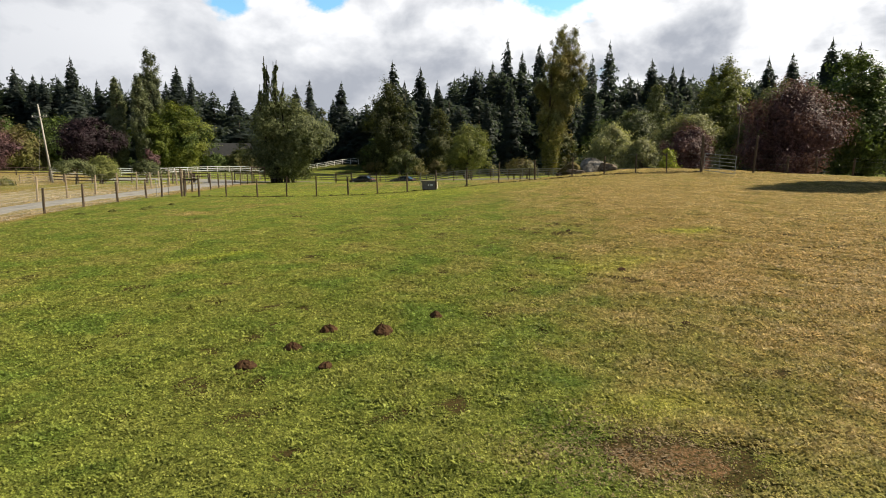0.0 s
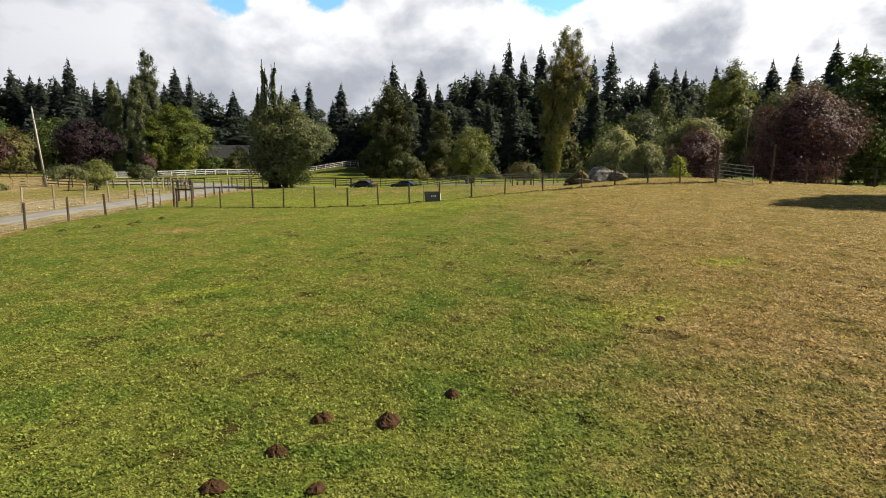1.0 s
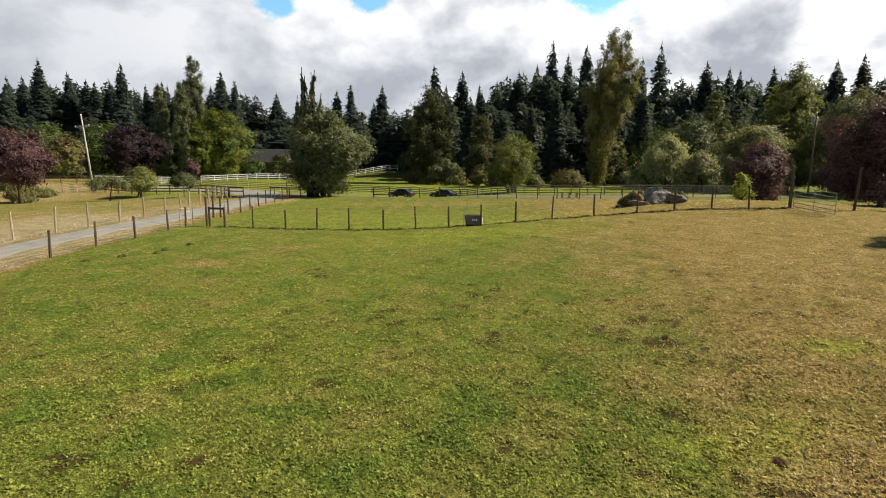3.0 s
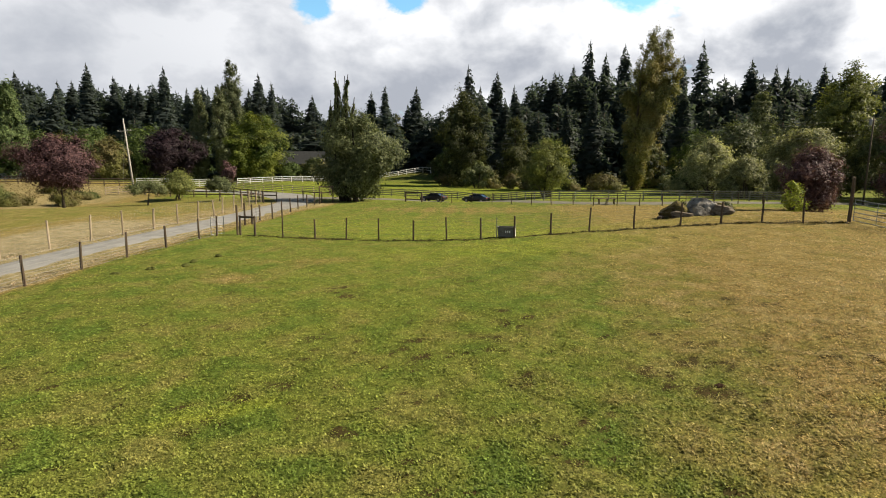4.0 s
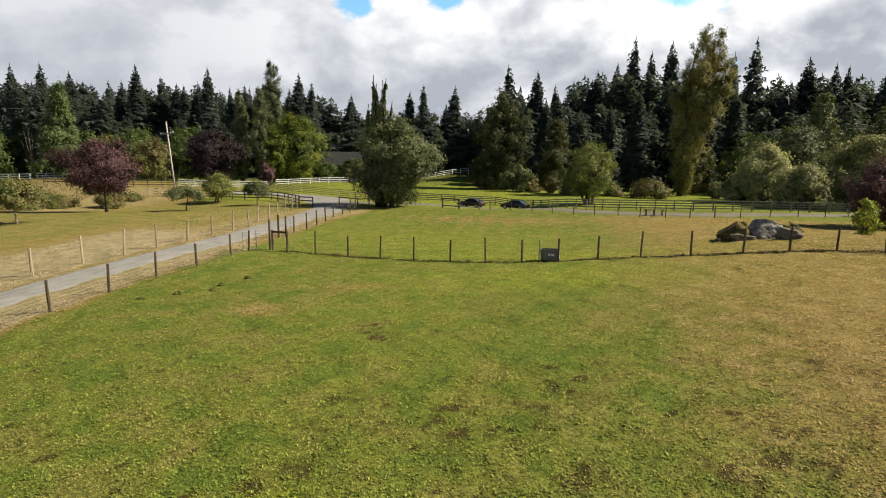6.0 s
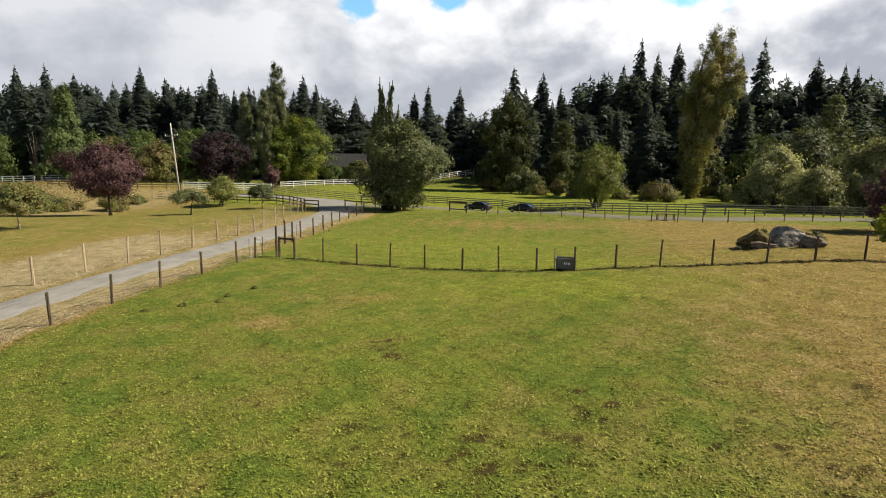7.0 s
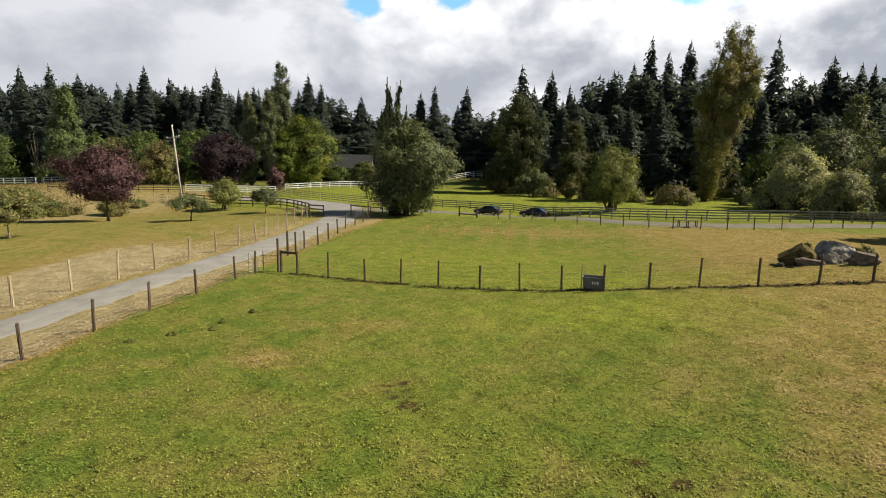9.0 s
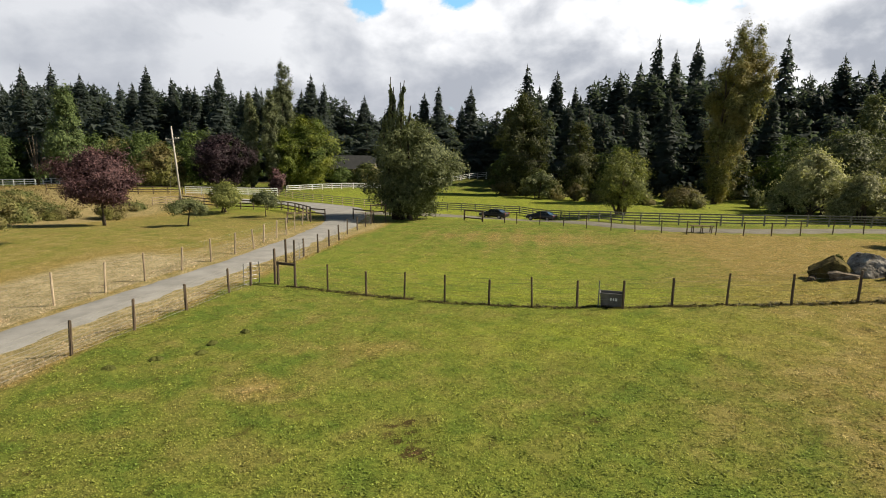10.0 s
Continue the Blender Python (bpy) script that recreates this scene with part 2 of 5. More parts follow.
ROUGH = foliage("rough_dry_grass", (0.055, 0.042, 0.018), (0.14, 0.105, 0.045), (0.27, 0.205, 0.1), glow=0.2)
STRAW = foliage("straw", (0.07, 0.05, 0.028), (0.2, 0.15, 0.085), (0.4, 0.32, 0.19), glow=0.1)
ROCK = surface("granite", (0.026, 0.021, 0.017), (0.13, 0.108, 0.085), 2.2, 0.92, 0, 1.0, fine=22.0, spread=(0.4, 0.62))
PALE_ROCK = surface("pale_granite", (0.045, 0.04, 0.035), (0.38, 0.35, 0.31), 2.0, 0.92, 0, 1.0, fine=22.0, spread=(0.36, 0.62))
MOSSY = surface("mossy_granite", (0.022, 0.018, 0.01), (0.16, 0.13, 0.042), 2.0, 0.95, 0, 0.9, fine=14.0)
EARTH = surface("molehill_earth", (0.016, 0.009, 0.0045), (0.075, 0.042, 0.022), 9.0, 0.95, 0, 0.9, fine=40.0)
TURFY = surface("overgrown_earth", (0.018, 0.022, 0.006), (0.07, 0.075, 0.02), 7.0, 0.95, 0, 0.9, fine=30.0)
CAR_PAINT = plain("dark_car_paint", (0.012, 0.011, 0.011), 0.34)
GLASS_DARK = plain("car_glass", (0.02, 0.023, 0.026), 0.06)
RUBBER = plain("tyre_rubber", (0.02, 0.02, 0.02), 0.8)
RIM = plain("alloy_rim", (0.35, 0.35, 0.36), 0.35, 0.8)
RED_LAMP = plain("tail_lamp_red", (0.25, 0.01, 0.01), 0.3)
LAMP_GLASS = plain("headlamp_glass", (0.5, 0.5, 0.5), 0.15)
ROOFING = surface("grey_shingle", (0.02, 0.021, 0.022), (0.045, 0.046, 0.048), 2.0, 0.9, 0, 0.5)
SIDING = surface("brown_siding", (0.05, 0.045, 0.04), (0.09, 0.082, 0.072), 1.5, 0.8, 0, 0.2)
TRIM = plain("white_trim", (0.75, 0.75, 0.73), 0.6)
PANE = plain("window_glass", (0.04, 0.05, 0.055), 0.05)
BIN_STEEL = surface("dull_grey_metal", (0.06, 0.056, 0.052), (0.15, 0.142, 0.135), 6.0, 0.6, 0.3, 0.2)
SIGN_WHITE = plain("sign_white", (0.72, 0.72, 0.72), 0.5)
PORCELAIN = plain("insulator", (0.35, 0.33, 0.3), 0.3)

CONIFER_LEAF = foliage("fir_needles", (0.034, 0.045, 0.042), (0.043, 0.056, 0.051), (0.052, 0.066, 0.057), glow=0.5)
SPRUCE_LEAF = foliage("bluish_spruce_needles", (0.036, 0.049, 0.048), (0.052, 0.067, 0.064), (0.07, 0.088, 0.082), glow=0.5)
GREEN_LEAF = foliage("green_leaves", (0.022, 0.036, 0.012), (0.06, 0.088, 0.024), (0.15, 0.195, 0.055), glow=0.3)
BRIGHT_LEAF = foliage("bright_green_leaves", (0.02, 0.034, 0.008), (0.062, 0.092, 0.016), (0.15, 0.185, 0.03), (0.15, 0.16, 0.02))
OLIVE_LEAF = foliage("olive_leaves", (0.03, 0.038, 0.017), (0.085, 0.1, 0.042), (0.225, 0.235, 0.115), glow=0.25)
POPLAR_LEAF = foliage("grey_green_poplar_leaves", (0.032, 0.04, 0.018), (0.09, 0.104, 0.05), (0.22, 0.235, 0.13))
LARCH_LEAF = foliage("larch_sprays", (0.021, 0.027, 0.011), (0.056, 0.064, 0.023), (0.16, 0.155, 0.06), glow=0.28)
PALE_LEAF = foliage("pale_green_leaves", (0.045, 0.053, 0.016), (0.16, 0.175, 0.05), (0.38, 0.38, 0.13), glow=0.3)
SILVER_LEAF = foliage("silvery_willow_leaves", (0.065, 0.07, 0.035), (0.23, 0.232, 0.115), (0.5, 0.49, 0.26), glow=0.35)
YELLOW_LEAF = foliage("turning_cottonwood_leaves", (0.04, 0.042, 0.016), (0.165, 0.165, 0.055), (0.46, 0.43, 0.17), (0.22, 0.175, 0.05), glow=0.25)
FRESH_LEAF = foliage("fresh_yellow_green_leaves", (0.08, 0.1, 0.014), (0.24, 0.27, 0.04), (0.46, 0.48, 0.1), glow=0.4)
LIME_LEAF = foliage("yellow_green_leaves", (0.03, 0.042, 0.007), (0.09, 0.115, 0.016), (0.21, 0.23, 0.036))
PURPLE_LEAF = foliage("dark_red_plum_leaves", (0.026, 0.014, 0.016), (0.078, 0.042, 0.046), (0.21, 0.12, 0.12), glow=0.25)
# darker copy of the plum leaves, with cloud shade put into the colour
SHADED_PLUM_LEAF = foliage("shaded_purple_leaves", (0.009, 0.006, 0.008), (0.02, 0.012, 0.016), (0.045, 0.026, 0.032), glow=0.12)
BROWN_LEAF = foliage("brown_brush_leaves", (0.034, 0.029, 0.012), (0.095, 0.08, 0.032), (0.19, 0.155, 0.068), (0.11, 0.115, 0.028))
BRAMBLE_LEAF = foliage("bramble_leaves", (0.024, 0.032, 0.009), (0.07, 0.084, 0.024), (0.145, 0.155, 0.052), (0.2, 0.165, 0.07))


# ---- building helpers ----
def part(name, bm, mat, parent, label="", at=None):
    mesh = bpy.data.meshes.new(name)
    bm.to_mesh(mesh)
    bm.free()
    mesh.materials.append(mat)
    ob = new(name, mesh)
    ob.parent = parent
    if at is not None:
        ob.matrix_basis = at
    return tagged(ob, label) if label else ob


def shared(name, mesh, parent, at):
    ob = new(name, mesh)
    ob.parent, ob.matrix_basis = parent, at
    return ob


def empty(name, x, y, z, turn=0.0, **tags):
    ob = new(name)
    ob.matrix_basis = pose(x, y, z, 0, 0, turn)
    ob.empty_display_size = 0.2
    return tagged(ob, **tags)


def box(bm, sx, sy, sz, m=Matrix(), bevel=0.0):
    made = bmesh.ops.create_cube(bm, size=1.0, matrix=m @ Matrix.Diagonal((sx, sy, sz, 1)))["verts"]
    if bevel:
        edges = list({e for v in made for e in v.link_edges})
        bmesh.ops.bevel(bm, geom=edges, offset=bevel, segments=1, affect="EDGES")
    return bm


def tube(bm, points, radii, sides=6):
    """A tapered round bar along points."""
    rings = []
    for k, p in enumerate(points):
        a, b = Vector(points[max(k - 1, 0)]), Vector(points[min(k + 1, len(points) - 1)])
        turn = (b - a).to_track_quat("Z", "Y").to_matrix()
        rings.append([bm.verts.new(Vector(p) + turn @ Vector((math.cos(j * math.tau / sides) * radii[k], math.sin(j * math.tau / sides) * radii[k], 0))) for j in range(sides)])
    for lower, upper in zip(rings, rings[1:]):
        for j in range(sides):
            bm.faces.new((lower[j], lower[(j + 1) % sides], upper[(j + 1) % sides], upper[j]))
    bm.faces.new(rings[-1])
    bm.faces.new(rings[0][::-1])
    return bm


def smooth(ob):
    for p in ob.data.polygons:
        p.use_smooth = True
    return ob


def quads(name, corners, mat, parent=None):
    """A mesh of loose leaves from an array (n, 3 or 4 corners, 3)."""
    n, c = corners.shape[:2]
    mesh = bpy.data.meshes.new(name)
    mesh.vertices.add(c * n)
    mesh.vertices.foreach_set("co", np.ascontiguousarray(corners, np.float32).ravel())
    mesh.loops.add(c * n)
    mesh.loops.foreach_set("vertex_index", np.arange(c * n, dtype=np.int32))
    mesh.polygons.add(n)
    mesh.polygons.foreach_set("loop_start", np.arange(0, c * n, c, dtype=np.int32))
    mesh.update(calc_edges=True)
    mesh.materials.append(mat)
    ob = new(name, mesh)
    ob.parent = parent
    return ob


# ---- land ----
def steps(inner_a, inner_b, step, outer, growth=1.18):
    mid = list(np.arange(inner_a, inner_b + step / 2, step))
    up, down, d = [mid[-1]], [mid[0]], step
    while up[-1] < outer or down[-1] > -outer:
        d *= growth
        up.append(up[-1] + d)
        down.append(down[-1] - d)
    return np.array(down[:0:-1] + mid + up[1:])


def bell(x, y, cx, cy, rx, ry=None, turn=0.0):
    c, s = math.cos(radians(turn)), math.sin(radians(turn))
    u, v = (x - cx) * c + (y - cy) * s, -(x - cx) * s + (y - cy) * c
    return np.exp(-(u / rx) ** 2 - (v / (ry or rx)) ** 2)


def ramp(v, a, b):
    return np.clip((v - a) / (b - a), 0, 1)


LATTICE = np.random.default_rng(2).uniform(-1, 1, (256, 256))


def vary(x, y, size, shift=0):
    """Smooth random unevenness of the given size in metres, from -1 to 1."""
    u, v = x / size + 17.3 * shift + 1000.0, y / size + 41.9 * shift + 1000.0
    i, j = np.floor(u).astype(int), np.floor(v).astype(int)
    f, g = u - i, v - j
    f, g = f * f * (3 - 2 * f), g * g * (3 - 2 * g)
    a, b = LATTICE[i % 256, j % 256], LATTICE[(i + 1) % 256, j % 256]
    c, d = LATTICE[i % 256, (j + 1) % 256], LATTICE[(i + 1) % 256, (j + 1) % 256]
    return (a * (1 - f) + b * f) * (1 - g) + (c * (1 - f) + d * f) * g


scuff_rng = np.random.default_rng(12)
SCUFFS = [(scuff_rng.uniform(-0.5, 0.5) * cy, cy, scuff_rng.uniform(0.16, 0.34)) for cy in scuff_rng.uniform(7.0, 26.0, 14)]


def turf_state(x, y):
    """How dry, how bare and how lush the meadow is."""
    wave = 2.2 * vary(x, y, 7.0) + 1.6 * vary(x, y, 3.1, 1) + 1.0 * vary(x, y, 1.3, 2)
    dry = 0.2 + 0.68 * ramp(x + 0.45 * wave, 0.0, 9.0) * ramp(60 - y, 0, 12)
    dry = dry - 0.2 * ramp(16 - y, 0, 7) * ramp(2 - x + 0.3 * wave, 0, 3) + 0.14 * ramp(x + 0.3 * wave, 1.5, 4.5) * ramp(20 - y, 0, 7)
    dry = np.maximum(dry, 0.95 * ramp(x + 0.6 * wave, -2.0, 10.0) * ramp(y, 41, 46) * ramp(80 - y, 0, 6))
    dry = np.maximum(dry, 0.75 * bell(x, y, -6, 70, 16, 5))
    dry = np.maximum(dry, 0.8 * bell(x, y, -11.6, 34.4, 2.6, 1.6, 20))
    dry = np.maximum(dry, 0.75 * bell(x, y, -13.8, 30.2, 2.2, 1.5))
    dry = np.maximum(dry, 0.5 * bell(x, y, -14, 11, 5, 1.6, 25))
    dry = np.maximum(dry, 0.6 * ramp(-x, 28.5, 31) * ramp(y, 25, 33) * ramp(95 - y, 0, 6))
    dry = np.maximum(dry, 1.4 * ramp(-x, 28.5, 30) * ramp(43 + x, 0, 6) * ramp(60 - y, 0, 12))
    dry = np.maximum(dry, 1.1 * bell(x, y, -75, 88, 14, 12))
    dry = np.maximum(dry, 1.12 * ramp(-x + wave, 58, 66) * ramp(y, 58, 66) * ramp(112 - y, 0, 8))
    dry = np.maximum(dry, 1.17 * ramp(-x + 0.25 * wave, 22.4, 23.6) * ramp(x + 30, 0, 1) * ramp(54 - y, 0, 8))
    dry = np.maximum(dry, 1.12 * ramp(-x - 0.04 * (y - 52) + 0.2 * wave, 23.1, 24.2) * ramp(x + 34, 0, 1) * ramp(y, 44, 47) * ramp(84 - y, 0, 4))
    dry = dry + 0.16 * np.sin(x * 2.6 + 0.15 * y) * ramp(y, 48, 54) * ramp(78 - y, 0, 5) * ramp(x, -22, -18) * ramp(2 - x, 0, 5)
    lush = 0.6 * ramp(y, 83, 92) * ramp(150 - y, 0, 8) * ramp(x, -60, -50) * ramp(60 - x, 0, 12)
    lush = np.maximum(lush, 0.12 * bell(x, y, -6, 25, 7, 14))
    lush = np.maximum(lush, 0.6 * bell(x, y, -2.5, 45, 12, 4))
    lush = np.maximum(lush, 0.6 * bell(x, y, -1.0, 37.5, 8, 3.5, 8))
    lush = np.maximum(lush, 0.45 * bell(x, y, -9, 52, 12, 8))
    lush = np.maximum(lush, 0.6 * bell(x, y, 4.2, 14.2, 2.4, 0.9, 25))
    lush = np.maximum(lush, 0.9 * bell(x, y, 8.5, 18.6, 1.0, 0.6))
    lush = np.maximum(lush, 0.7 * bell(x, y, -7.3, 17.1, 1.7, 0.45, 25))
    lush = np.maximum(lush, 0.6 * bell(x, y, 2.5, 6.1, 0.8, 0.35, 10))
    lush = np.clip(lush * (1 + 0.5 * vary(x, y, 0.5, 5)), 0, 1)
    bare = 1.7 * bell(x, y, 2.28, 5.0, 0.66, 0.48, -20)
    bare = np.maximum(bare, 0.7 * bell(x, y, 1.45, 5.1, 0.35, 0.14))
    bare = np.maximum(bare, 0.6 * bell(x, y, 1.4, 6.2, 0.4, 0.2))
    bare = np.maximum(bare, 0.6 * bell(x, y, -1.3, 4.6, 0.35, 0.2))
    for cx, cy, r in ((-3.2, 9.6, 0.3), (-3.2, 6.9, 0.25), (-2.4, 6.0, 0.35), (4.2, 9.1, 0.3), (4.3, 12.5, 0.3), (1.7, 11.9, 0.3), (2.3, 13.3, 0.25), (-7.5, 16.6, 0.35), (-6.4, 18.8, 0.4), (-7.1, 17.9, 0.3), (-3.0, 20.6, 0.45), (-1.3, 22.4, 0.45), (-0.6, 23.7, 0.5), (0.3, 24.3, 0.4), (4.3, 18.9, 0.4), (5.5, 17.8, 0.3), (5.0, 21.9, 0.35), (2.9, 20.0, 0.35), (8.2, 25.5, 0.5), (7.2, 26.2, 0.4), (-7.2, 27.3, 0.5), (-8.0, 28.4, 0.6), (-3.5, 22.0, 0.35), (-6.8, 22.0, 0.3), (-10.4, 23.2, 0.35)):
        bare = np.maximum(bare, 0.8 * bell(x, y, cx, cy, 1.4 * r, r, 35 * cx) * (0.8 + 0.9 * vary(x, y, 0.13, 14)))
    for cx, cy, r in SCUFFS:
        bare = np.maximum(bare, 0.85 * bell(x, y, cx, cy, r, r * 0.6, 40 * cx))
    bare = bare * (0.85 + 0.8 * vary(x, y, 0.3, 3) + 0.5 * vary(x, y, 0.11, 4))
    # scuffs and thin spots all over the mown field
    bare = np.maximum(bare, 0.9 * ramp(vary(x, y, 0.8, 6) + 0.6 * vary(x, y, 0.23, 7), 0.8, 1.1) * (0.45 + 0.55 * ramp(26 - y, 0, 8)) * ramp(44 - y, 0, 1) * ramp(x, -23, -22))
    bare = np.maximum(bare, 0.8 * ramp(vary(x, y, 0.19, 9) + 0.5 * vary(x, y, 0.08, 10) + 0.35 * vary(x, y, 2.3, 11), 0.92, 1.15) * ramp(30 - y, 0, 8))
    # dark strip under the wire fence: dead grass and shade, put in as bare soil
    bare = np.maximum(bare, 0.85 * bell(0 * x, y - np.interp(x, (-20, -15, -10, -3, 5, 8, 13, 20), (43.9, 43.1, 42.4, 42.1, 42.0, 42.0, 42.9, 43.1)), 0, 0, 1, 0.28) * ramp(x, -21, -20) * ramp(20.5 - x, 0, 1) * (0.75 + 0.5 * vary(x, y, 0.5, 8)))
    bare = np.maximum(bare, 0.75 * ramp(y, 150, 175))
    return dry, bare, lush


def lumps(x, y):
    """Small unevenness of the pasture."""
    rough = 0.03 * np.sin(x * 2.1 + 0.6 * np.sin(y * 1.3)) * np.sin(y * 1.7 + 0.8 * np.sin(x * 0.9)) + 0.018 * np.sin(x * 5.3 + y * 2.1) * np.sin(y * 4.7)
    return rough * ((np.abs(x) < 60) & (y < 80))


xs, ys = steps(-26, 26, 0.22, 900, 1.12), steps(3, 46, 0.22, 900, 1.12)
gx, gy = np.meshgrid(xs, ys)
gz = rise(gx, gy)
gz = gz + lumps(gx, gy)
nx, ny = len(xs), len(ys)
idx = np.arange(nx * ny).reshape(ny, nx)
faces = np.stack([idx[:-1, :-1], idx[:-1, 1:], idx[1:, 1:], idx[1:, :-1]], -1).reshape(-1, 4)
ground_mesh = bpy.data.meshes.new("ground")
ground_mesh.from_pydata(np.stack([gx, gy, gz], -1).reshape(-1, 3).tolist(), [], faces.tolist())
for name, values in zip(("dry", "bare", "lush"), turf_state(gx.ravel(), gy.ravel())):
    ground_mesh.attributes.new(name, "FLOAT", "POINT").data.foreach_set("value", values.astype(np.float32))
ground_mesh.materials.append(SOIL)
ground = smooth(tagged(new("ground", ground_mesh), "uneven mown pasture, green and dry tan", "ground", kind="structure"))


def strip(name, line, widths, mat, lift, **tags):
    """A band laid along a line on the land."""
    bm = bmesh.new()
    fine = []
    for (x0, y0), (x1, y1), w0, w1 in zip(line, line[1:], widths, widths[1:]):
        n = max(2, int(math.hypot(x1 - x0, y1 - y0) / 0.8))
        fine += [(x0 + (x1 - x0) * k / n, y0 + (y1 - y0) * k / n, w0 + (w1 - w0) * k / n) for k in range(n)]
    for _ in range(6):
        fine = [fine[0]] + [tuple((a[i] + 2 * b[i] + c[i]) / 4 for i in range(3)) for a, b, c in zip(fine, fine[1:], fine[2:])] + [fine[-1]]
    rows = []
    for k, (x, y, w) in enumerate(fine):
        a, b = fine[max(k - 1, 0)], fine[min(k + 1, len(fine) - 1)]
        d = Vector((b[0] - a[0], b[1] - a[1])).normalized()
        row = []
        for j in range(9):
            s = (j / 4 - 1) * (w / 2 + (0.16 * float(vary(np.float64(x + 3 * j), np.float64(y), 1.1, j)) + 0.1 * float(vary(np.float64(x + 3 * j), np.float64(y), 4.0, j)) if j in (0, 8) else 0))
            px, py = x + d.y * s, y - d.x * s
            crown = lift + 0.05 * (1 - (j / 4 - 1) ** 2) - (0.08 if j in (0, 8) else 0)
            row.append(bm.verts.new((px, py, rise_at(px, py) + crown)))
        rows.append(row)
    for a, b in zip(rows, rows[1:]):
        for j in range(8):
            bm.faces.new((a[j], a[j + 1], b[j + 1], b[j]))
    mesh = bpy.data.meshes.new(name)
    bm.to_mesh(mesh)
    bm.free()
    mesh.materials.append(mat)
    return smooth(tagged(new(name, mesh), kind="structure", **tags))


strip("driveway", [(-28.5, 2), (-28.3, 20), (-27.9, 32), (-27.3, 42), (-27.2, 52), (-28.0, 62), (-29.4, 72), (-31.5, 79), (-35, 88), (-40, 96), (-47, 101), (-56, 103), (-66, 101.5), (-84, 97)],
      [3.2, 3.2, 3.2, 3.2, 3.3, 3.6, 4.5, 5.0, 7.0, 9.0, 7.0, 5.0, 5.0], GRAVEL, 0.05, label="pale grey gravel driveway", category="driveway")
strip("side_lane", [(-36, 90), (-27.4, 91.8), (-19, 94.2), (-12.5, 96.4), (-7, 94.0), (-2.2, 87.0), (3, 81.0), (9, 78.6), (17, 79.2), (25, 82.6), (33, 85.7), (46, 90), (60, 96)],
      [4, 5, 5, 5.5, 6, 4.4, 4.0, 4.0, 4.0, 4.0, 4.0, 4, 4], LANE_GRAVEL, 0.04, label="grey gravel lane past the paddock", category="lane")


# ---- trees ----
def leaf_quads(centres, outward, size, rng, long=1.6, droop=0.0):
    """Small pointed leaves round centres (n, 3), facing roughly outward."""
    n = len(centres)
    face = outward * 1.1 + rng.normal(size=(n, 3)) * 0.6
    face[:, 2] += 0.35
    face /= np.linalg.norm(face, axis=1, keepdims=True) + 1e-9
    axis = rng.normal(size=(n, 3))
    axis[:, 2] -= droop
    axis -= (axis * face).sum(1, keepdims=True) * face
    axis /= np.linalg.norm(axis, axis=1, keepdims=True) + 1e-9
    side = np.cross(face, axis)
    s = (size * rng.uniform(0.6, 1.35, n))[:, None]
    a, b = axis * s * long / 2, side * s / 2
    return np.stack([centres - a + b * 0.7, centres + a, centres - a * 0.7 - b * 0.8], 1)


